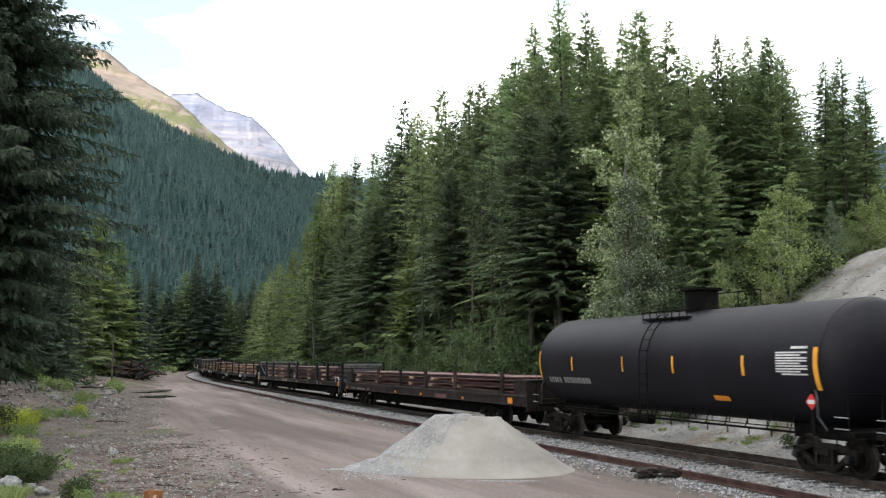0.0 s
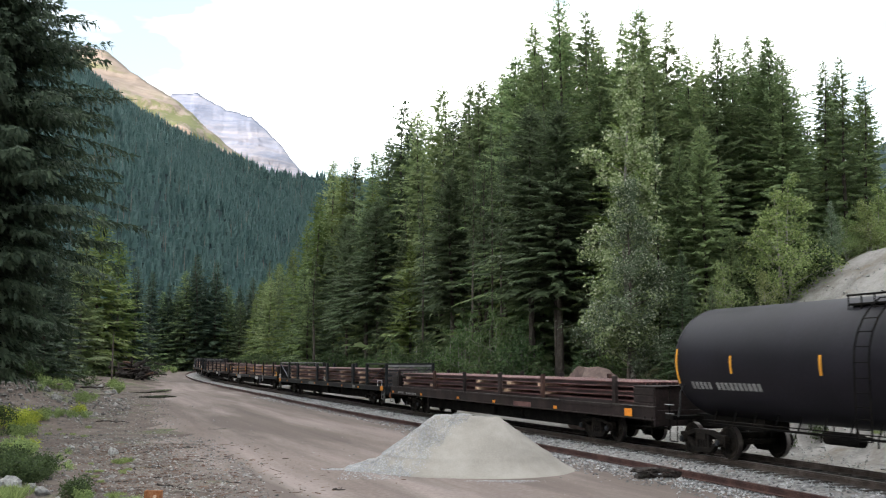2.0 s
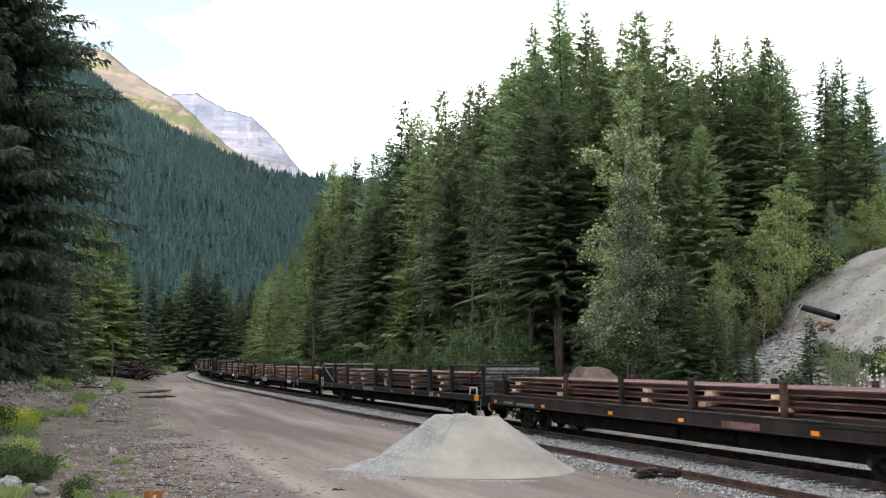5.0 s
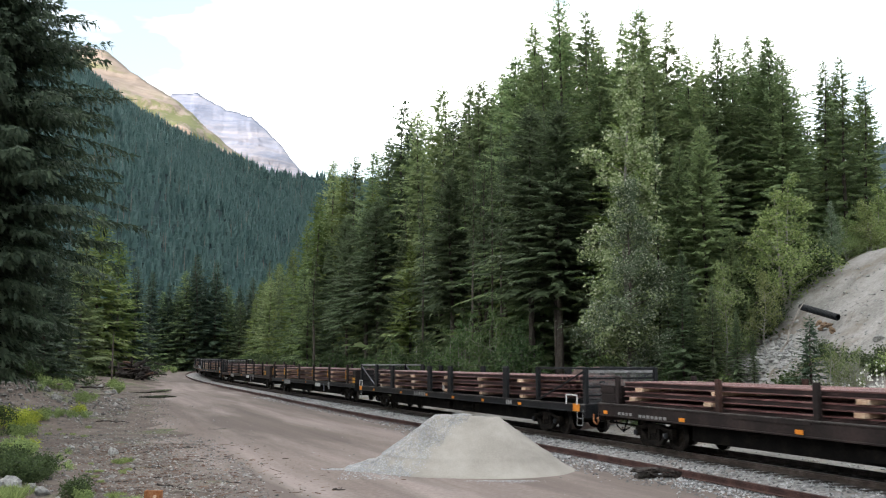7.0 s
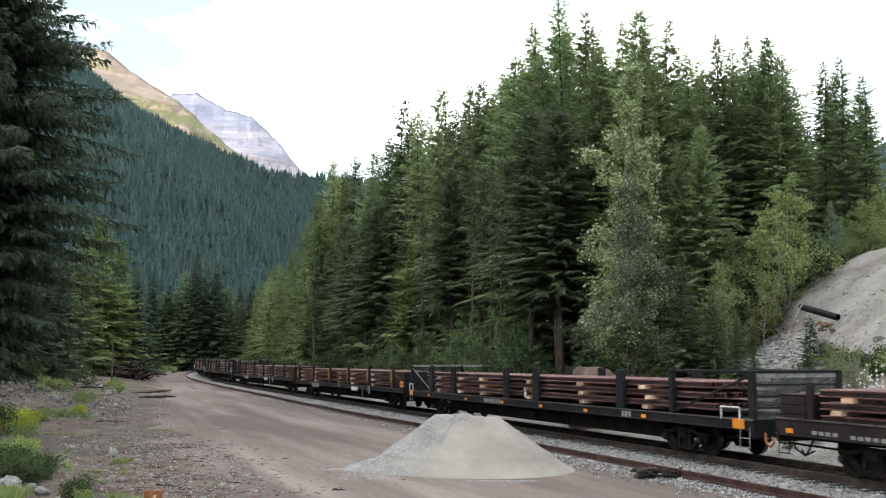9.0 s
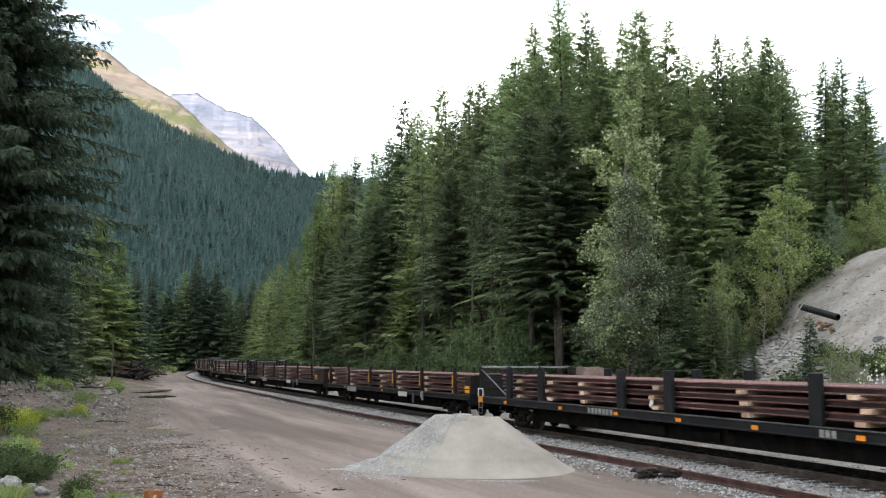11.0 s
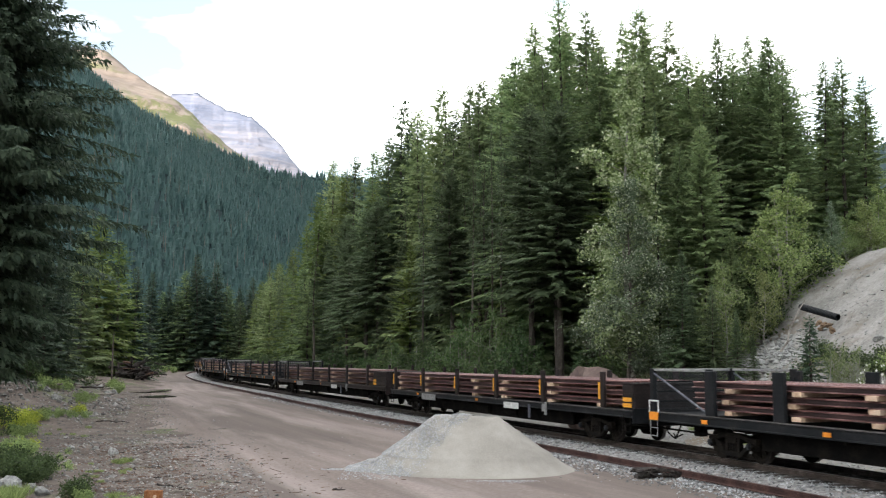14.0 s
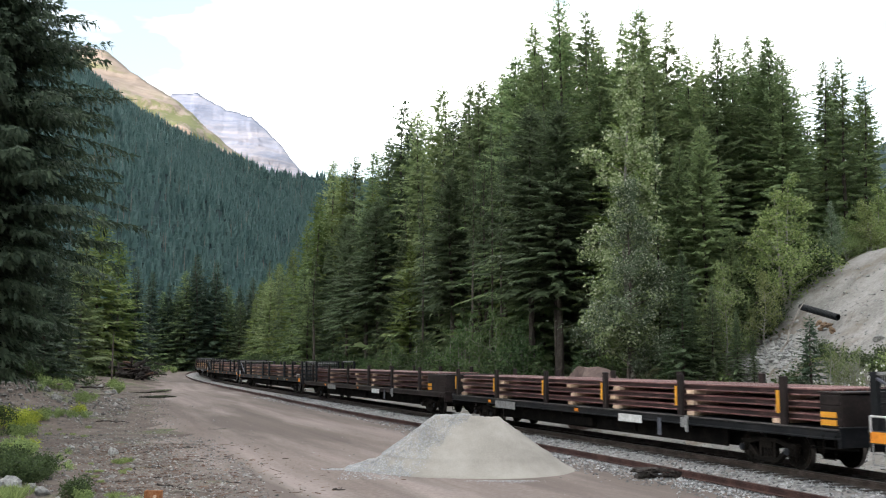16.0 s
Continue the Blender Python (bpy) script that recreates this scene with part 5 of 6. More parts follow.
def root_pile(p):
    ob = thing("root_pile", "tangled heap of dark uprooted stumps and logs beside the road", "wood pile")
    r = random.Random(14)
    for i in range(64):
        a = r.uniform(0, 6.283)
        c = Vector((r.gauss(0, 1.1), r.gauss(0, 0.7), 0.15 + 1.7 * r.random() ** 1.5))
        d = Vector((math.cos(a), math.sin(a) * 0.6, r.uniform(-0.4, 0.7))) * r.uniform(0.35, 1.0)
        k = r.uniform(0.04, 0.16)
        part("root", put_mesh("root", *tube([c - d, c + Vector((0, 0, r.uniform(-0.2, 0.2))), c + d], [k, k * 0.9, k * 0.35], 6), M["burnt_wood" if i % 16 else "litter"]), None, ob)
    for i in range(3):
        me = rock_mesh("stump", 20 + i, "burnt_wood", 0.8, 0.6)
        st = part("stump", me, None, ob)
        st.location, st.scale = (-1.2 + 1.1 * i, 0.2, 0.6), (0.75, 0.6, 0.75)
    ob.location = p
    return ob


root_pile(Vector((sight(238, 660).x * 105, 105, ground_height(sight(238, 660).x * 105, 105))))


def splinter_heap(p):
    ob = thing("broken_ties", "dark splintered pieces of old ties beside the rail", "wood pile")
    r = random.Random(15)
    for i in range(17):
        bm = boxes((-0.4, 0.4, -0.06, 0.06, -0.035, 0.035), bevel=0.012)
        for v in bm.verts:
            v.co += Vector((r.uniform(-0.08, 0.08), r.uniform(-0.02, 0.02), r.uniform(-0.015, 0.015)))
        q = part("splinter", bm, M["burnt_wood"], ob)
        q.matrix_basis = Matrix.LocRotScale((r.gauss(0, 0.42), r.gauss(0, 0.22), 0.04 + 0.17 * r.random()), Euler((r.uniform(-0.3, 0.3), r.uniform(-0.25, 0.25), r.gauss(0.5, 0.5))), (r.uniform(0.4, 1.2), 1, 1))
    ob.location = p


splinter_heap(spot(1160, 845))


def culvert_pipe():
    y = 40.0
    a, b = sight(1417, 543), sight(1483, 562)
    p0, p1 = Vector((a.x * (y + 1.2), y + 1.2, EYE + a.z * (y + 1.2))), Vector((b.x * (y - 0.6), y - 0.6, EYE + b.z * (y - 0.6)))
    bm = bmesh.new()
    d = p1 - p0
    m = Matrix.Translation(p0) @ d.to_track_quat("Z", "Y").to_matrix().to_4x4()
    n, R, L = 24, 0.135, d.length
    prof = []
    for i in range(61):
        z = L * i / 60
        prof.append((R + (0.008 if i % 2 else -0.004), z))
    prof += [(R - 0.02, L), (R - 0.02, 0.0)]
    rings = [[bm.verts.new(m @ Vector((r * math.cos(6.2832 * k / n), r * math.sin(6.2832 * k / n), z))) for k in range(n)] for r, z in prof]
    for q, w in zip(rings, rings[1:] + rings[:1]):
        for k in range(n):
            bm.faces.new((q[k], q[(k + 1) % n], w[(k + 1) % n], w[k]))
    single("culvert_pipe", bm, M["pipe"], "black ribbed drain pipe jutting from the gravel bank", "pipe")


culvert_pipe()
d = sight(1404, 585)
stick("driftwood", Vector((d.x * 39, 39, EYE + sight(1398, 578).z * 39)), 2.4, 0.05, 0.5, -1.0, "dead_wood", "pale bare branch leaning on the gravel bank", "branch", "", 0.06, 70)


def rusty_post():
    p = spot(272, 900)
    y = p.y - 1.0
    top = sight(272, 868)
    x, z = top.x * y, EYE + top.z * y
    ob = thing("rusty_post", "short rust-orange steel post standing on the verge", "post")
    g = ground_height(x, y)
    bm = boxes((-0.16, 0.16, -0.012, 0.012, g - 0.2 - z, 0.0), (-0.16, -0.135, -0.1, 0.1, g - 0.2 - z, 0.0), (0.135, 0.16, -0.1, 0.1, g - 0.2 - z, 0.0), bevel=0.006)
    part("channel", bm, M["rust_post"], ob)
    bm = rod(bmesh.new(), (0.03, -0.03, -0.12), (0.03, 0.03, -0.12), 0.035, 8)
    part("bolt", bm, M["dunnage"], ob, "pale worn bolt")
    ob.location = (x, y, z)


rusty_post()


def puddle(a, y, rx, ry, seed):
    x = sight(a, 700).x * y
    n = 40
    ring = []
    for k in range(n):
        q = 6.2832 * k / n
        w = 1 + 0.22 * noise.noise(Vector((math.cos(q) * 1.5, math.sin(q) * 1.5, seed)))
        ring.append((rx * w * math.cos(q), ry * w * math.sin(q), 0.0))
    low = [(px * 0.97, py * 0.97, -0.15) for px, py, _ in ring]
    faces = [tuple(range(n)), tuple(range(2 * n - 1, n - 1, -1))] + [(k, n + k, n + (k + 1) % n, (k + 1) % n) for k in range(n)]
    single("puddle", put_mesh("puddle", ring + low, faces, M["puddle"]), None, "shallow muddy puddle on the dirt road", "puddle", "puddles", at=Matrix.Translation((x, y, max(ground_height(x + dx * rx * 0.8, y + dy * ry * 0.8) for dx in (-1, 0, 1) for dy in (-1, 0, 1)) + 0.006)))


puddle(266, 90.0, 1.45, 4.5, 1)
puddle(277, 79.0, 1.3, 2.3, 2)
sr = random.Random(55)
for i in range(46):
    stick("stick", spot(sr.uniform(150, 420), sr.uniform(790, 880)), sr.uniform(0.2, 0.6), sr.uniform(0.008, 0.02), sr.uniform(0, 3.1), 0.0, "burnt_wood" if i % 3 else "dead_wood", "dry broken branch lying on the ground", "branch", "fallen branches", 0.08, 100 + i)

for i in range(9):
    stick("log", spot(sr.uniform(60, 210), sr.uniform(672, 712)), sr.uniform(1.0, 2.6), sr.uniform(0.06, 0.13), sr.uniform(-0.6, 0.6), sr.uniform(-0.1, 0.1), "burnt_wood" if i % 3 else "dead_wood", "weathered log lying on the stony verge", "log", "logs on the verge", 0.05, 200 + i)


def twig_litter():
    r = random.Random(91)
    hp = Heap()
    for _ in range(2400):
        y = 15 + 22 * r.random() ** 1.4
        x = verge_edge(y) + r.gauss(0.6, 1.7)
        z = ground_height(x, y) + 0.006
        a, ln, k = r.uniform(0, 3.14), min(0.4, 0.03 + r.expovariate(14)), r.uniform(0.004, 0.012)
        d = Vector((math.cos(a), math.sin(a), r.uniform(-0.05, 0.2))) * ln
        s = Vector((-math.sin(a), math.cos(a), 0)) * k
        p = Vector((x, y, z))
        t = Vector((0, 0, k * 1.6))
        hp.add([p - s, p + s, p + t, p + d - s, p + d + s, p + d + t], [(0, 1, 4, 3), (1, 2, 5, 4), (2, 0, 3, 5), (0, 2, 1), (3, 4, 5)])
    single("twig_litter", hp.mesh("twig_litter", M["litter"]), None, "red-brown twigs and bark bits strewn over the verge", "litter", kind="stuff")


twig_litter()

p = spot(197, 676)
pole = tube([Vector((0, 0, -0.2)), Vector((0.06, 0, 1.8)), Vector((0.0, 0.05, 3.4)), Vector((0.1, 0, 5.2))], [0.10, 0.085, 0.07, 0.03], 7)
single("dead_trunk", put_mesh("dead_trunk", *pole, M["bark"]), None, "thin grey dead tree trunk beside the root pile", "tree trunk", at=Matrix.Translation(p))


# ---- the train ----
WHEEL_R = 0.457


def wheelset_mesh():
    bm = bmesh.new()
    prof = [(0.0, 0.09), (0.10, 0.09), (0.13, 0.05), (0.33, 0.035), (0.38, 0.065), (WHEEL_R, 0.065), (WHEEL_R + 0.012, -0.045), (WHEEL_R + 0.012, -0.07), (0.38, -0.07), (0.34, -0.03), (0.12, -0.05), (0.0, -0.05)]
    n = 24
    for sgn in (-1, 1):
        rings = []
        for r, w in prof:
            y = sgn * (0.79 + w)
            rings.append([bm.verts.new((r * math.cos(2 * math.pi * k / n), y, r * math.sin(2 * math.pi * k / n))) for k in range(n)] if r > 0 else None)
        for a, b in zip(rings, rings[1:]):
            if a and b:
                for k in range(n):
                    bm.faces.new((a[k], a[(k + 1) % n], b[(k + 1) % n], b[k]))
        for k in range(6):
            a = k * math.pi / 3
            box(bm, 0.18, 0.30, sgn * 0.78, sgn * 0.86, -0.03, 0.03, turn=Matrix.Rotation(a, 4, "Y"))
    rod(bm, (0, -1.1, 0), (0, 1.1, 0), 0.075, 10)
    me = bpy.data.meshes.new("wheelset")
    bm.normal_update()
    bm.to_mesh(me)
    bm.free()
    me.materials.append(M["truck_steel"])
    me.materials.append(M["wheel_tread"])
    for p in me.polygons:
        c = p.center
        if abs(math.hypot(c.x, c.z) - WHEEL_R) < 0.03:
            p.material_index = 1
    return me


def mesh_of(name, bm, material):
    me = bpy.data.meshes.new(name)
    bm.to_mesh(me)
    bm.free()
    me.materials.append(M[material])
    return me


def side_frame_mesh():
    """One cast side frame: an arched upper and a sagging lower chord, two columns and the jaws over the bearings."""
    bm = bmesh.new()

    def chord(points, tall, deep):
        for (x0, z0), (x1, z1) in zip(points, points[1:]):
            ln, ang = math.hypot(x1 - x0, z1 - z0), math.atan2(z1 - z0, x1 - x0)
            m = Matrix.Translation(((x0 + x1) / 2, 0, (z0 + z1) / 2)) @ Matrix.Rotation(-ang, 4, "Y")
            box(bm, -ln / 2 - 0.02, ln / 2 + 0.02, -deep, deep, -tall / 2, tall / 2, 0.02, turn=m)

    chord([(-1.08, 0.585), (-0.74, 0.60), (-0.40, 0.70), (0.40, 0.70), (0.74, 0.60), (1.08, 0.585)], 0.13, 0.085)
    chord([(-0.76, 0.50), (-0.36, 0.19), (0.36, 0.19), (0.76, 0.50)], 0.13, 0.08)
    for x in (-0.27, 0.27):
        box(bm, x - 0.055, x + 0.055, -0.075, 0.075, 0.20, 0.70, 0.015)
    for x in (-0.89, 0.89):
        for dx in (-0.16, 0.16):
            box(bm, x + dx - 0.04, x + dx + 0.04, -0.08, 0.08, 0.34, 0.60, 0.015)
    return mesh_of("side_frame", bm, "truck_steel")


def bolster_mesh():
    bm = bmesh.new()
    sec = [(-0.2, 0.52), (-0.16, 0.48), (0.16, 0.48), (0.2, 0.52), (0.2, 0.66), (-0.2, 0.66)]
    ends = [[bm.verts.new((x, y, z)) for x, z in sec] for y in (-1.14, 1.14)]
    for k in range(6):
        bm.faces.new((ends[0][k], ends[0][(k + 1) % 6], ends[1][(k + 1) % 6], ends[1][k]))
    bm.faces.new(ends[0])
    bm.faces.new(list(reversed(ends[1])))
    bmesh.ops.recalc_face_normals(bm, faces=bm.faces)
    return mesh_of("truck", bm, "truck_steel")


SIDE_FRAME = side_frame_mesh()
SPRING = mesh_of("spring", rod(bmesh.new(), (0, 0, 0), (0, 0, 0.24), 0.055, 8), "truck_steel")
BEARING = mesh_of("bearing_cap", rod(bmesh.new(), (0, -0.13, 0), (0, 0.13, 0), 0.115, 10), "truck_steel")
CAP = mesh_of("cap", rod(rod(bmesh.new(), (0, -0.03, 0), (0, 0.03, 0), 0.085, 12), (0, -0.045, 0), (0, 0.045, 0), 0.04, 8), "bearing_blue")
TRUCK, WHEELSET = bolster_mesh(), wheelset_mesh()
WHEELS = []


def add_trucks(car, half, back=0.0):
    for sx in (-1, 1):
        tr = part("truck", TRUCK, None, car, "dusty four-wheel freight truck")
        tr.location = (sx * half - back, 0, 0)
        for sy in (-1, 1):
            part("side_frame", SIDE_FRAME, None, tr, "cast truck side frame").location = (0, sy * 1.05, 0)
            for k in (-0.13, 0.0, 0.13):
                part("spring", SPRING, None, tr).location = (k, sy * 1.06, 0.24)
            for k in (-0.89, 0.89):
                part("bearing", BEARING, None, tr).location = (k, sy * 1.08, WHEEL_R)
                part("bearing_cap", CAP, None, tr, "blue-grey bearing cap").location = (k, sy * 1.235, WHEEL_R)
        for wx in (-0.89, 0.89):
            w = part("wheelset", WHEELSET, None, tr, "steel wheelset with a bright tread")
            w.location = (wx, 0, WHEEL_R)
            WHEELS.append((w, wx))


def coupler(car, x, sgn):
    bm = boxes((x, x + sgn * 0.55, -0.08, 0.08, 0.78, 0.96), bevel=0.015)
    box(bm, x + sgn * 0.45, x + sgn * 0.78, -0.16, 0.12, 0.72, 1.02, 0.04)
    box(bm, x - sgn * 0.4, x, -0.24, 0.24, 0.70, 1.05, 0.02)
    part("coupler", bm, M["truck_steel"], car, "cast knuckle coupler")
    hose = tube([(x + sgn * 0.05, -0.35, 0.72), (x + sgn * 0.2, -0.38, 0.45), (x + sgn * 0.45, -0.3, 0.28), (x + sgn * 0.72, -0.2, 0.42)], [0.025] * 4, 6)
    part("air_hose", put_mesh("air_hose", *hose, M["black_steel"]), None, car, "hanging rubber air hose")


def bars(parent, rows, material, name, label, y=-1.5, lift=0.006):
    """Thin painted marks on the side: x0, x1, z0, z1."""
    for x0, x1, z0, z1 in rows:
        last = part(name, boxes((x0, x1, y - lift, y + 0.002, z0, z1)), material, parent, label)
    return last


def wire_screen(x0, x1, y, z0, z1, material, pitch=0.042, k=0.0055):
    """A mesh of thin square wires in the plane y."""
    hp = Heap()
    n, m = int((x1 - x0) / pitch), int((z1 - z0) / pitch)
    quad = [(0, 1, 2, 3), (4, 7, 6, 5), (0, 4, 5, 1), (3, 2, 6, 7)]
    for i in range(n + 1):
        x = x0 + (x1 - x0) * i / n
        hp.add([(x - k, y - k, z0), (x + k, y - k, z0), (x + k, y - k, z1), (x - k, y - k, z1), (x - k, y + k, z0), (x + k, y + k, z0), (x + k, y + k, z1), (x - k, y + k, z1)], quad[:2])
    for j in range(m + 1):
        z = z0 + (z1 - z0) * j / m
        hp.add([(x0, y - k * 2, z - k), (x1, y - k * 2, z - k), (x1, y - k * 2, z + k), (x0, y - k * 2, z + k), (x0, y, z - k), (x1, y, z - k), (x1, y, z + k), (x0, y, z + k)], quad)
    return put_mesh("wire_screen", hp.v, hp.f, M[material])


def flatcar(name, length, half, paint, label, group, stakes, load_top, tiers, rail_len, ends=(), tags=(), marks=(), blocks=(), sill=(0.78, 1.17), edge=None, caps=(), back=0.0):
    """A long flatcar with side stakes and a load of rails. Origin at rail level in the middle; -y is the side toward the road."""
    car = thing(name, label, "rail car", group)
    hl = length / 2
    paint_m = M[paint]
    bm = boxes((-hl, hl, -1.42, 1.42, 1.06, 1.14))
    part("deck", bm, paint_m, car, "worn plank deck")
    for sgn in (-1, 1):
        z0, z1 = sill
        lip = [(sgn * 1.40, z0), (sgn * 1.53, z0), (sgn * 1.53, z0 + 0.035), (sgn * 1.50, z0 + 0.045), (sgn * 1.50, z1 - 0.055), (sgn * 1.53, z1 - 0.045), (sgn * 1.53, z1), (sgn * 1.40, z1)]
        v = [(x, a, b) for x in (-hl, hl) for a, b in lip]
        f = [(i, (i + 1) % 8, 8 + (i + 1) % 8, 8 + i) for i in range(8)] + [tuple(range(8)), tuple(range(8, 16))]
        part("side_sill", put_mesh("side_sill", v, f, paint_m), None, car)
        lo, hi = sorted((sgn * 1.44, sgn * 1.537))
        part("sill_edge", boxes((-hl + 0.01, hl - 0.01, lo, hi, z1 - 0.022, z1 + 0.006)), M["dusty_edge"], car, "dusty worn edge of the deck")
    bm = boxes((-hl + 4.6, hl - 4.6, -0.5, 0.5, 0.36, 1.06), (-hl, hl, -0.35, 0.35, 0.70, 1.06), bevel=0.02)
    for k in range(-6, 7):
        x = k * (hl - 2) / 6.5
        box(bm, x - 0.06, x + 0.06, -1.4, 1.4, 0.80, 1.06)
    for sgn in (-1, 1):
        box(bm, -hl + 4.9, hl - 4.9, sgn * 0.95, sgn * 1.02, 0.38, 0.94, 0.02)
    box(bm, -1.3, 0.3, -1.2, -0.6, 0.45, 0.78, 0.03)
    rod(bm, (1.5, -0.95, 0.62), (3.0, -0.95, 0.62), 0.19, 12)
    part("center_sill", bm, M["black_steel"], car, "deep black centre sill and brake gear")
    for sgn in (-1, 1):
        bm = boxes((sgn * (hl - 0.12), sgn * hl, -1.5, 1.5, 0.72, 1.20), bevel=0.015)
        part("end_sill", bm, paint_m, car)
        coupler(car, sgn * hl, sgn)
        bm = bmesh.new()
        for z in (0.46, 0.70):
            rod(bm, (sgn * (hl - 0.55), -1.54, z), (sgn * (hl - 0.15), -1.54, z), 0.014, 6)
        for dx in (0.55, 0.15):
            rod(bm, (sgn * (hl - dx), -1.54, 0.44), (sgn * (hl - dx), -1.52, 1.0), 0.014, 6)
        gear = bmesh.new()
        rod(gear, (sgn * (hl - 2.6), -0.72, 0.58), (sgn * (hl + 0.05), -1.05, 0.66), 0.028, 6)
        rod(gear, (sgn * (hl - 1.9), -0.80, 0.58), (sgn * (hl - 1.9), -0.80, 0.95), 0.022, 6)
        box(gear, sgn * (hl - 1.5) - 0.16, sgn * (hl - 1.5) + 0.16, -0.78, -0.5, 0.50, 0.78, 0.02)
        part("brake_gear", gear, M["black_steel"], car, "black brake rod and lever below the end")
        part("stirrup_step", bm, M["grey_mark" if paint == "car_black" and length > 27 else "black_steel"], car, "thin steel step")
    for x, w, top, mat_key in stakes:
        for sgn in (-1, 1):
            st = part("stake", boxes((x - w / 2, x + w / 2, sgn * 1.37, sgn * 1.49, 1.12, top), bevel=0.015), M[mat_key], car)
            if edge and sgn < 0:
                part("edge_strip", boxes((x - w / 2 - 0.10, x - w / 2 + 0.02, -1.505, -1.49, edge[0], edge[1])), M["yellow"], st, "yellow reflective strip")
    for fx0, fx1, top, key, brace, slats in ends:
        lo, hi = min(fx0, fx1), max(fx0, fx1)
        for sgn in (-1, 1):
            for x in (fx0, fx1):
                part("end_post", boxes((x - 0.10, x + 0.10, sgn * 1.33, sgn * 1.47, 1.12, top), bevel=0.015), M[key], car)
            # pale colour on some top rails imitates the sky's sheen on them
            part("top_rail", boxes((lo + 0.1, hi - 0.1, sgn * 1.36, sgn * 1.44, top - 0.08, top - 0.005), bevel=0.01), M["grey_mark" if slats >= 2 else key], car)
            if brace:
                bm = rod(bmesh.new(), (fx0, sgn * 1.42, top - 0.12), (fx1, sgn * 1.42, 1.2), 0.036, 6)
                part("brace", bm, M["brace_grey" if brace == 2 else key], car, "diagonal brace")
            if slats == 2:
                for q in range(9):
                    x = lo + 0.1 + (hi - lo - 0.2) * (q + 0.5) / 9
                    part("panel_bar", boxes((x - 0.02, x + 0.02, sgn * 1.385, sgn * 1.40, 1.15, top - 0.085)), M[key], car)
        if slats in (1, 3):
            mesh = part("end_screen", wire_screen(-1.32, 1.32, 0.0, 1.16, top - 0.09, "screen_pale" if slats == 1 else "mesh_grey"), None, car, "grey wire mesh screen across the end")
            mesh.location, mesh.rotation_euler = (fx0, 0, 0), (0, 0, math.pi / 2)
            # rear beam is coloured pale for the same sky sheen
            part("end_beam", boxes((fx0 - 0.05, fx0 + 0.05, -1.325, 1.325, top - 0.085, top - 0.005), bevel=0.01), M["grey_mark" if slats == 3 else key], car, "top beam across the end")
            for z in (1.45, 1.75, 2.05):
                part("screen_bar", boxes((fx0 - 0.03, fx0 + 0.03, -1.325, 1.325, z, z + 0.05)), M[key], car)
            if slats == 1:
                part("screen_sheet", boxes((fx0 + 0.02, fx0 + 0.03, -1.3, 1.3, top - 0.20, top - 0.09)), M["grey_mark"], car, "pale sheet strip along the screen top")
        for q in range(15 if slats == 2 else 0):
            y = -1.26 + 2.52 * q / 14
            part("bulkhead_bar", boxes((fx0 - 0.012, fx0 + 0.012, y - 0.016, y + 0.016, 1.16, top - 0.03)), M[key], car, "upright steel bar of the open end")
    for x0, x1, top, key in caps:
        for q in range(3):
            z = 1.2 + q * (top - 1.2) / 3
            part("end_plank", boxes((x0 + 0.02, x1 - 0.02, -1.475, -1.443, z, z + (top - 1.2) / 3 - 0.035), bevel=0.006), M[key], car)
        cap = part("end_box", boxes((x0, x1, -1.44, 1.44, 1.15, top), bevel=0.02), M[key], car, "boxed end stop of the load")
        part("top_plate", boxes((x0 - 0.05, x1 + 0.05, -1.47, 1.47, top + 0.001, top + 0.04), bevel=0.008), M[key], cap)
    # the load
    n_across = 15
    prof = RAIL
    me = bpy.data.meshes.new("rail")
    v, f = [], []
    for x in (-rail_len / 2, rail_len / 2):
        v += [(x, a, b) for a, b in prof]
    k = len(prof)
    f = [(i, (i + 1) % k, k + (i + 1) % k, k + i) for i in range(k)] + [tuple(range(k)), tuple(range(2 * k - 1, k - 1, -1))]
    me.from_pydata(v, [], f)
    me.materials.append(M["load_rail"])
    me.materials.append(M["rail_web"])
    # web faces take the colour that holds the shade between head and foot
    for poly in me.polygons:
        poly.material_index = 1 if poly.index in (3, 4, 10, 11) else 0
    pitch = 0.30
    lr = random.Random(hash(length) % 97)
    for t in range(tiers):
        z = load_top - 0.175 - (tiers - 1 - t) * pitch
        for i in range(n_across):
            ob = part("rail", me, None, car)
            ob.location = (lr.uniform(-0.12, 0.12), -1.20 + 2.4 * i / (n_across - 1), z)
        for x in blocks:
            dx = lr.uniform(-0.25, 0.25) if t else 0
            bm = boxes((x + dx - 0.17, x + dx + 0.17, -1.36, 1.28, z - (pitch - 0.18), z - 0.004), bevel=0.008)
            part("dunnage", bm, M["dunnage"], car, "wooden spacer block")
    if tags:
        for x in tags:
            bars(car, [(x - 0.14, x + 0.14, 0.96, 1.07)], M["orange"], "reflector", "orange reflective tag", y=-1.535)
    for rows in marks:
        bars(car, rows, M["grey_mark"], "stencil", "worn white lettering bars", y=-1.505)
    add_trucks(car, half, back)
    return car


def even(x0, x1, n):
    return [x0 + (x1 - x0) * i / (n - 1) for i in range(n)]


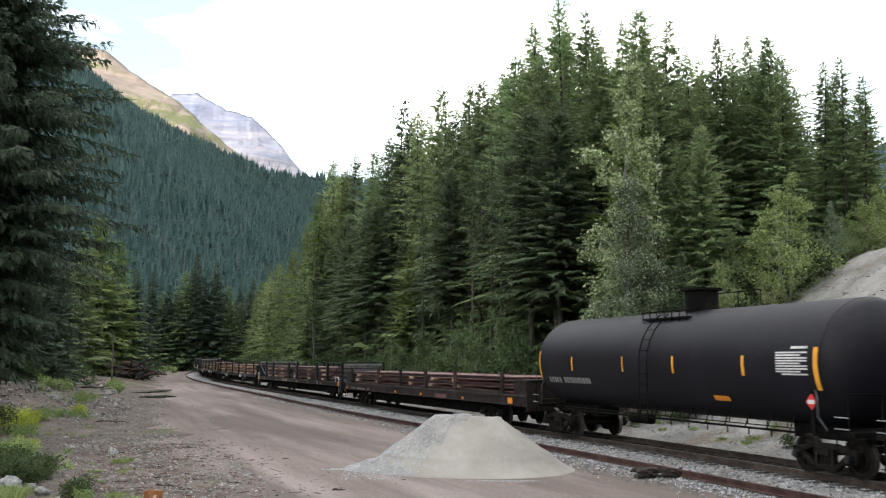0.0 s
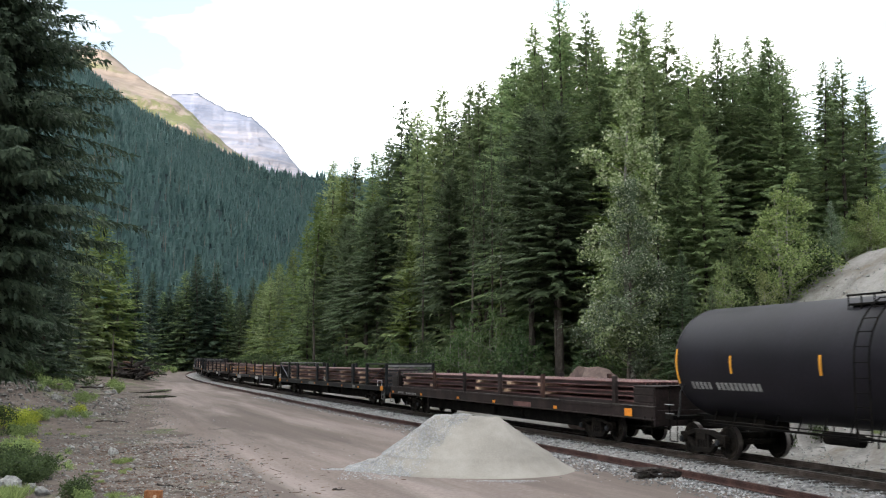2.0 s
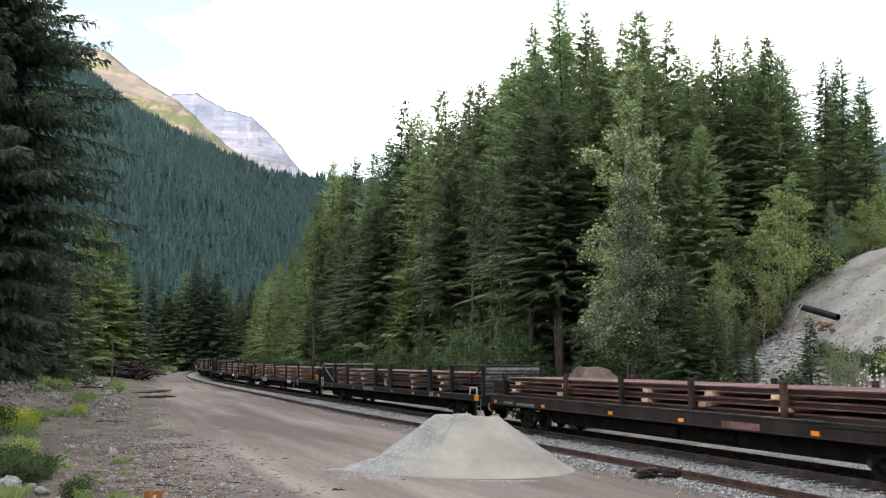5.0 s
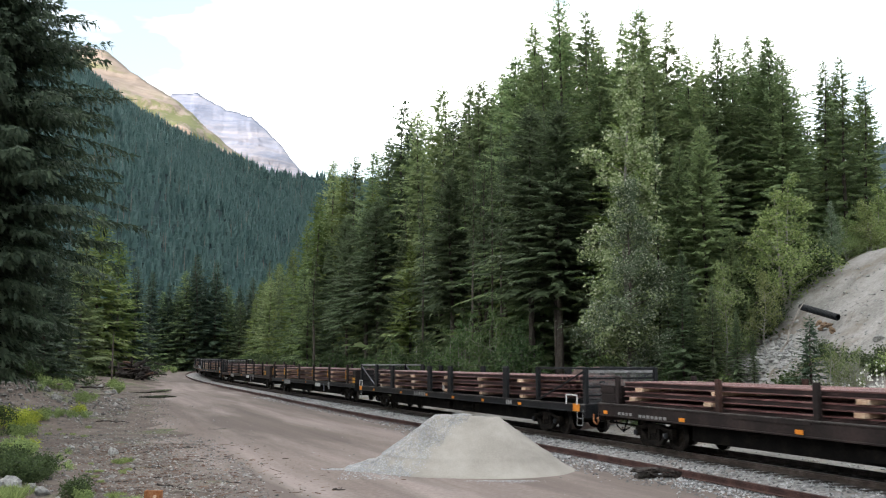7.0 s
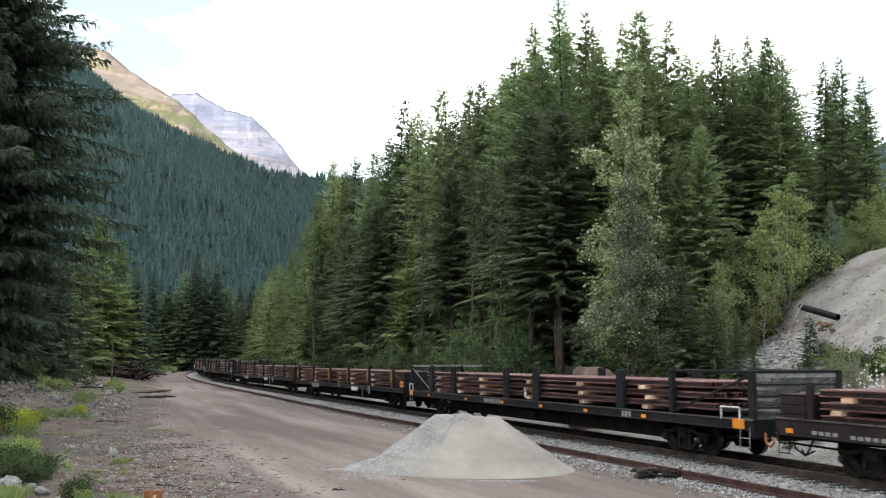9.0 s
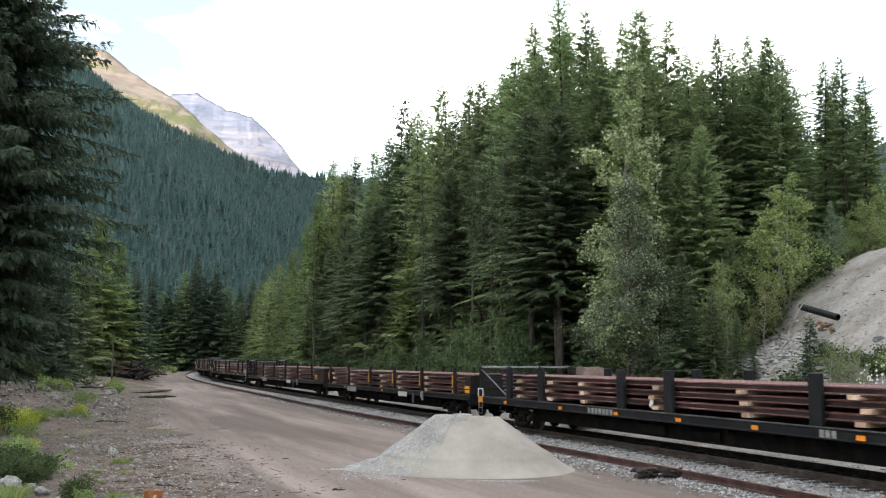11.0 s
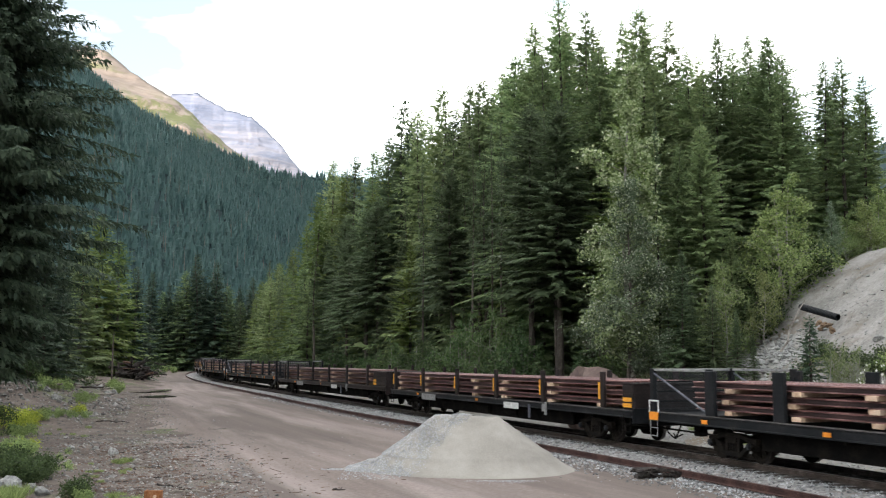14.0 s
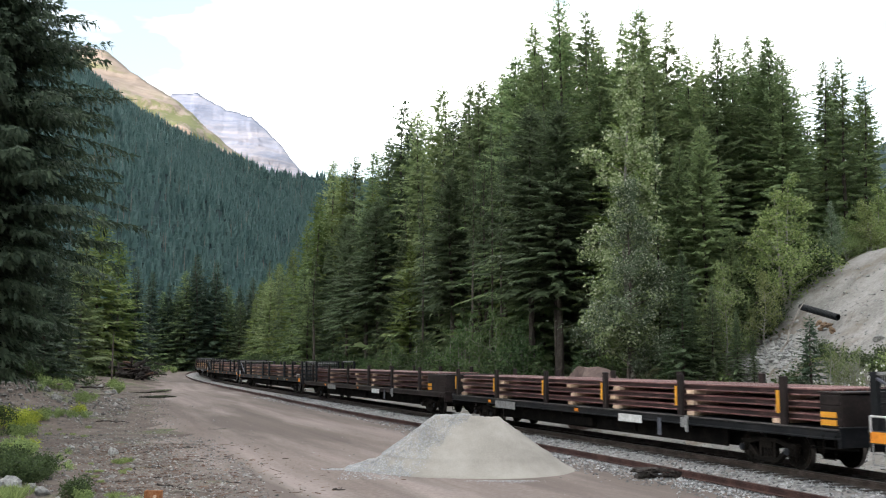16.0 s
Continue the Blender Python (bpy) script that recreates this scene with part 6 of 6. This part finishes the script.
def tank_car():
    car = thing("tank_car", "black pressure tank car with yellow reflective strips", "rail car")
    R, hl, zc = 1.58, 7.6, 2.66
    bm = bmesh.new()
    n = 48
    rings = []
    xs = [(-hl - 0.80 * math.sin(a), math.cos(a)) for a in np.linspace(math.pi / 2, 0, 9)] + [(hl + 0.80 * math.sin(a), math.cos(a)) for a in np.linspace(0, math.pi / 2, 9)]
    for x, k in xs:
        rings.append([bm.verts.new((x, R * max(k, 0.001) * math.cos(2 * math.pi * i / n), zc + R * max(k, 0.001) * math.sin(2 * math.pi * i / n))) for i in range(n)])
    for a, b in zip(rings, rings[1:]):
        for i in range(n):
            bm.faces.new((a[i], a[(i + 1) % n], b[(i + 1) % n], b[i]))
    for fc in bm.faces:
        fc.smooth = True
    bmesh.ops.recalc_face_normals(bm, faces=bm.faces)
    part("tank", bm, M["tank_black"], car, "smooth black cylindrical tank")
    for x in (-hl, hl):
        bm = bmesh.new()
        m = Matrix.Translation((x, 0, zc)) @ Matrix.Rotation(math.pi / 2, 4, "Y")
        bmesh.ops.create_cone(bm, segments=48, radius1=R + 0.006, radius2=R + 0.006, depth=0.05, matrix=m)
        part("weld_band", bm, M["tank_black"], car)
    # dome housing, platform and ladders
    bm = bmesh.new()
    rod(bm, (0.67, 0, zc + R - 0.1), (0.67, 0, zc + R + 0.60), 0.50, 20)
    rod(bm, (0.67, 0, zc + R + 0.60), (0.67, 0, zc + R + 0.66), 0.62, 20)
    rod(bm, (0.67, 0, zc + R + 0.66), (0.67, 0, zc + R + 0.72), 0.12, 8)
    part("dome", bm, M["black_steel"], car, "round valve housing")
    bm = bmesh.new()
    for sgn in (-1, 1):
        top = zc + R - 0.02
        box(bm, -1.15, 1.35, sgn * 0.62, sgn * 0.98, zc + R - 0.26, zc + R - 0.21)
        for x in even(-1.15, 1.35, 7):
            rod(bm, (x, sgn * 0.98, zc + R - 0.45), (x, sgn * 0.98, top), 0.018, 6)
        rod(bm, (-1.2, sgn * 0.98, top), (1.4, sgn * 0.98, top), 0.025, 6)
    part("platform", bm, M["black_steel"], car, "railed top platform")
    bm = bmesh.new()
    for x in even(-0.9, 2.3, 4):
        rod(bm, (x, 0.92, zc + R - 0.35), (x, 0.92, zc + R + 0.56), 0.016, 6)
    rod(bm, (-0.9, 0.92, zc + R + 0.56), (2.3, 0.92, zc + R + 0.56), 0.018, 6)
    part("guard_rail", bm, M["black_steel"], car, "thin guard rail beside the valve housing")
    for sgn in (-1, 1):
        bm = bmesh.new()
        prev = {}
        for i in range(13):
            a = radians(58 - i * 11.5)
            y, z = sgn * (R + 0.14) * math.cos(a), zc + (R + 0.14) * math.sin(a)
            if a < 0:
                y = sgn * (R + 0.14)
                z = zc + (R + 0.14) * math.sin(a) * 1.0
            for x in (-0.23, 0.23):
                if x in prev:
                    rod(bm, prev[x], (x, y, z), 0.022, 6)
                prev[x] = (x, y, z)
            rod(bm, (-0.23, y, z), (0.23, y, z), 0.014, 5)
        part("ladder", bm, M["black_steel"], car, "black side ladder")
    # walkway rail and sills below
    bm = bmesh.new()
    for sgn in (-1, 1):
        rod(bm, (-6.4, sgn * 1.35, 0.98), (6.4, sgn * 1.35, 0.98), 0.03, 6)
        for x in even(-6.2, 6.2, 15):
            rod(bm, (x, sgn * 1.35, 0.98), (x, sgn * 1.2, 1.35), 0.02, 5)
        for x in even(-5.5, 5.5, 13):
            box(bm, x - 0.015, x + 0.015, sgn * 1.34, sgn * 1.36, 0.80, 0.98)
    part("running_rail", bm, M["black_steel"], car, "thin grab rail along the side")
    part("train_line", rod(bmesh.new(), (-6.6, -1.42, 1.08), (6.6, -1.42, 1.08), 0.014, 6), M["truck_steel"], car, "thin pale air pipe")
    for sgn in (-1, 1):
        bm = boxes((sgn * 5.2, sgn * (hl + 0.85), -0.42, 0.42, 0.78, 1.15), bevel=0.02)
        box(bm, sgn * (hl + 0.45), sgn * (hl + 0.9), -1.45, 1.45, 0.98, 1.10, 0.015)
        for y in (-1.42, 1.42):
            rod(bm, (sgn * (hl + 0.7), y, 1.1), (sgn * (hl + 0.7), y, 1.95), 0.02, 6)
            rod(bm, (sgn * (hl + 0.3), y, 0.35), (sgn * (hl + 0.3), y, 1.0), 0.018, 6)
            rod(bm, (sgn * (hl + 0.7), y, 0.35), (sgn * (hl + 0.7), y, 1.0), 0.018, 6)
            rod(bm, (sgn * (hl + 0.3), y, 0.36), (sgn * (hl + 0.7), y, 0.36), 0.018, 6)
        rod(bm, (sgn * (hl + 0.7), -1.42, 1.95), (sgn * (hl + 0.7), 1.42, 1.95), 0.02, 6)
        part("end_platform", bm, M["black_steel"], car, "black stub sill and end platform")
        for z in (1.16, 1.42):
            part("grab_iron", rod(bmesh.new(), (sgn * (hl + 0.35), -1.50, z), (sgn * (hl + 0.8), -1.50, z), 0.016, 6), M["grey_mark"], car, "worn white grab iron")
        rail = tube([(sgn * (hl - 0.25), -1.50, 2.02), (sgn * (hl - 0.12), -1.56, 1.80), (sgn * (hl - 0.12), -1.56, 1.40), (sgn * (hl + 0.1), -1.50, 1.10)], [0.03] * 4, 6)
        part("end_handrail", put_mesh("end_handrail", *rail, M["mesh_grey"]), None, car, "worn bent steel handrail")
        coupler(car, sgn * (hl + 0.85), sgn)
    part("brake_cylinder", rod(bmesh.new(), (-2.4, -0.7, 0.85), (-1.2, -0.7, 0.85), 0.15, 12), M["black_steel"], car)
    for x, z0, z1, w in ((-7.6, 2.05, 3.05, 0.09), (-4.98, 2.36, 2.84, 0.09), (-1.48, 2.36, 2.84, 0.09), (1.42, 2.34, 2.84, 0.10), (4.72, 2.32, 2.84, 0.12), (7.48, 2.02, 3.03, 0.16)):
        bm = bmesh.new()
        strip_on_tank(bm, x - w / 2, x + w / 2, z0, z1, R, zc)
        part("reflector", bm, M["yellow"], car, "yellow reflective strip")
    for x0, x1 in ((-7.0, -6.1), (-5.8, -3.9)):
        x = x0
        while x < x1:
            bm = bmesh.new()
            strip_on_tank(bm, x, x + 0.14, 1.92, 2.12, R, zc)
            part("stencil_bar", bm, M["grey_mark"], car, "worn white stencil bar")
            x += 0.2
    for i in range(9):
        bm = bmesh.new()
        strip_on_tank(bm, 6.05 + (0.2 if i == 0 else 0), 7.2 - (0.25 if i % 3 == 1 else 0), 2.36 + i * 0.066, 2.40 + i * 0.066, R, zc)
        part("lettering_bar", bm, M["white"], car, "white bar of small worn lettering")
    bm = bmesh.new()
    strip_on_tank(bm, 6.6, 7.2, 3.00, 3.06, R, zc)
    part("lettering_bar", bm, M["white"], car, "white bar of small worn lettering")
    bm = bmesh.new()
    strip_on_tank(bm, 3.0, 3.7, 1.62, 1.76, R, zc)
    part("orange_mark", bm, M["orange"], car, "faded orange mark")
    bm = boxes((7.05, 7.33, -1.50, -1.48, 1.60, 1.88), bevel=0.004)
    bmesh.ops.rotate(bm, cent=(7.19, 0, 1.74), matrix=Matrix.Rotation(radians(45), 3, "Y"), verts=bm.verts)
    card = part("placard", bm, M["red"], car, "red diamond placard")
    bars(card, [(7.07, 7.31, 1.69, 1.79)], M["white"], "placard_bar", "white bar", y=-1.503)
    bm = boxes((7.13, 7.25, -1.47, -1.44, 0.95, 2.0), bevel=0.004)
    part("placard_post", bm, M["black_steel"], car)
    add_trucks(car, 7.1)
    return car


def strip_on_tank(bm, x0, x1, z0, z1, R, zc):
    n = 5
    prev = None
    for i in range(n + 1):
        z = z0 + (z1 - z0) * i / n
        y = -math.sqrt(max(0.01, (R + 0.012) ** 2 - (z - zc) ** 2))
        row = (bm.verts.new((x0, y, z)), bm.verts.new((x1, y, z)))
        if prev:
            bm.faces.new((prev[0], prev[1], row[1], row[0]))
        prev = row


TRAIN = []  # car, middle along the line at the start, half the truck spacing


def build_train():
    joints = [-4.49, 22.97, 52.0, 78.1, 107.7, 136.0, 164.5, 191.1, 220.9, 249.2]
    t = tank_car()
    TRAIN.append((t, -13.1, 7.1))
    t2 = copy_thing(t, Matrix.Identity(4))
    for o in t2.children_recursive:
        if o.name.startswith("wheelset"):
            WHEELS.append((o, 0))
    TRAIN.append((t2, -30.8, 7.1))
    kinds = ["brown", "black", "yellow", "plain", "black", "black", "yellow", "plain", "black"]
    for i, k in enumerate(kinds):
        ln = joints[i + 1] - joints[i] - 0.9
        mid = (joints[i] + joints[i + 1]) / 2
        hl = ln / 2
        group = "flatcars of the rail train"
        if k == "brown":
            half = hl - 3.6
            car = flatcar("rail_flatcar", ln, half, "car_brown", "oxide brown flatcar carrying three tiers of rusty rails", group, [(x, 0.20, 2.2, "rust_stake" if x in (-6.4, 5.5) else "car_brown") for x in (-12.0, -6.4, -2.45, 1.5, 5.5, 10.8)], 2.03, 3, 23.8,
                          tags=(-12.7, -8.1, -3.0, 1.1, 6.7), blocks=(-11.1, -6.9, -1.0, 2.0, 5.2), sill=(0.89, 1.31), back=0.7,
                          caps=((12.0, hl - 0.1, 1.88, "car_brown"), (-hl + 0.15, -12.15, 1.86, "car_brown")), marks=([(-11.9 + 0.24 * q, -11.74 + 0.24 * q, 0.97, 1.06) for q in range(4)] + [(-10.6 + 0.24 * q, -10.44 + 0.24 * q, 0.95, 1.04) for q in range(7)],))
            bars(car, [(11.55, 12.0, 0.96, 1.20)], M["orange"], "reflector", "orange reflective tag", y=-1.535)
            part("side_plate", boxes((7.0, 10.7, -1.53, -1.50, 1.18, 1.42), bevel=0.006), M["car_brown"], car, "bolted stiffening plate")
            part("side_plate", boxes((-5.6, -2.6, -1.53, -1.50, 1.18, 1.30), bevel=0.006), M["car_brown"], car, "bolted stiffening plate")
            part("red_patch", boxes((3.0, 4.6, -1.512, -1.503, 0.92, 1.11)), M["load_rail"], car, "reddish primer patch")
        elif k == "black":
            half = hl - 3.74
            car = flatcar("rail_flatcar", ln, half, "car_black", "black flatcar with wide stakes carrying rusty rails", group, [(x, 0.44, 2.42, "car_black") for x in (-10.8, -7.8, -1.8, 1.0, 7.3)], 2.12, 3, 23.8,
                          ends=((-hl + 0.15, -10.9, 2.47, "car_black", 2, 3), (hl - 0.15, 10.2, 2.46, "car_black", 1, 1)), tags=(-11.0, -6.0, -2.0, 1.6, 5.1, 8.8), blocks=(-10.1, -7.3, -4.6, 0.1, 4.5, 8.6), sill=(0.90, 1.18),
                          marks=([(-3.95 + 0.25 * q, -3.77 + 0.25 * q, 0.92, 1.13) for q in range(7)], [(7.45 + 0.2 * q, 7.6 + 0.2 * q, 0.93, 1.12) for q in range(3)]))
            bars(car, [(hl - 0.85, hl - 0.35, 0.93, 1.19), (-hl + 0.1, -hl + 0.6, 0.93, 1.17)], M["orange"], "reflector", "orange reflective tag", y=-1.535)
            bm = bmesh.new()
            for x in (hl - 1.35, hl - 0.55):
                rod(bm, (x, -1.53, 1.15), (x, -1.53, 1.48), 0.025, 6)
            rod(bm, (hl - 1.35, -1.53, 1.48), (hl - 0.55, -1.53, 1.48), 0.025, 6)
            part("grab_rail", bm, M["white"], car, "white grab rail")
            bm = bmesh.new()
            for x in (-hl + 0.1, -hl + 0.62):
                rod(bm, (x, -1.53, 1.15), (x, -1.53, 1.50), 0.025, 6)
            rod(bm, (-hl + 0.1, -1.53, 1.50), (-hl + 0.62, -1.53, 1.50), 0.025, 6)
            part("grab_rail", bm, M["white"], car, "white grab rail")
            lever = tube([(hl + 0.12, -1.25, 0.86), (hl + 0.20, -1.30, 0.62), (hl + 0.36, -1.28, 0.52), (hl + 0.46, -1.26, 0.64), (hl + 0.34, -1.22, 0.76)], [0.03] * 5, 6)
            part("cut_lever", put_mesh("cut_lever", *lever, M["rust_post"]), None, car, "rusty orange uncoupling lever")
        else:
            half = hl - 3.1
            yel = k == "yellow"
            car = flatcar("rail_flatcar", ln, half, "car_black" if yel else "car_brown", "dark brown flatcar with yellow-edged stakes carrying rails" if yel else "dark brown flatcar with thin stakes carrying rails", group,
                          [(x, 0.22, 2.33, "car_brown") for x in (-12.0, -7.5, -2.8, 1.7, 6.1, 10.6)], 2.05, 3, 23.8, edge=(1.42, 1.98) if yel else None,
                          tags=(-8.0, -0.2), blocks=(-11.6, -7.2, -1.0, 2.2, 6.45, 10.2), sill=(0.90, 1.14), caps=((11.9, hl - 0.02, 1.95, "car_brown"),),
                          ends=() if yel else ((-hl + 0.15, -hl + 3.2, 2.6, "car_black", 0, 2),))
            part("name_plate", boxes((2.7, 4.1, -1.545, -1.53, 0.80, 1.04)), M["white"], car, "worn white plate")
            part("name_plate", boxes((-7.4, -5.4, -1.545, -1.53, 0.78, 1.07)), M["grey_mark"], car, "worn grey plate")
            part("tool_post", boxes((5.0, 5.16, -1.56, -1.5, 0.52, 1.02), bevel=0.01), M["brace_grey"], car, "worn steel post below the deck")
            bracket = boxes((6.25, 6.62, -1.58, -1.53, 0.82, 1.10), (6.50, 6.62, -1.60, -1.53, 0.70, 1.16), bevel=0.012)
            part("bracket", bracket, M["grey_mark"], car, "worn grey bracket on the sill")
            for z in (1.22, 1.40):
                part("reflector", boxes((11.95, 12.47, -1.492, -1.474, z, z + 0.13)), M["yellow"], car, "yellow reflective plate")
        if i == 1:
            rag = part("plastic_sheet", rock_mesh("plastic_sheet", 31, "white", 1.3, 0.7), None, car, "crumpled white plastic caught in the load")
            rag.location, rag.scale = (-0.16, -1.33, 1.40), (0.085, 0.05, 0.085)
        TRAIN.append((car, mid, half))


build_train()


# ---- what moves ----
def motions():
    for car, mid, half in TRAIN:
        rows = [(0.5 * i, car_pose(mid - SPEED * 0.5 * i, half)) for i in range(33)]
        walk(car, rows)
    turn = SPEED / WHEEL_R
    for w, _ in WHEELS:
        at = w.location.copy()
        walk(w, [(4 * i / FPS, Matrix.Translation(at) @ Matrix.Rotation(turn * 4 * i / FPS, 4, "Y")) for i in range(121)])


motions()
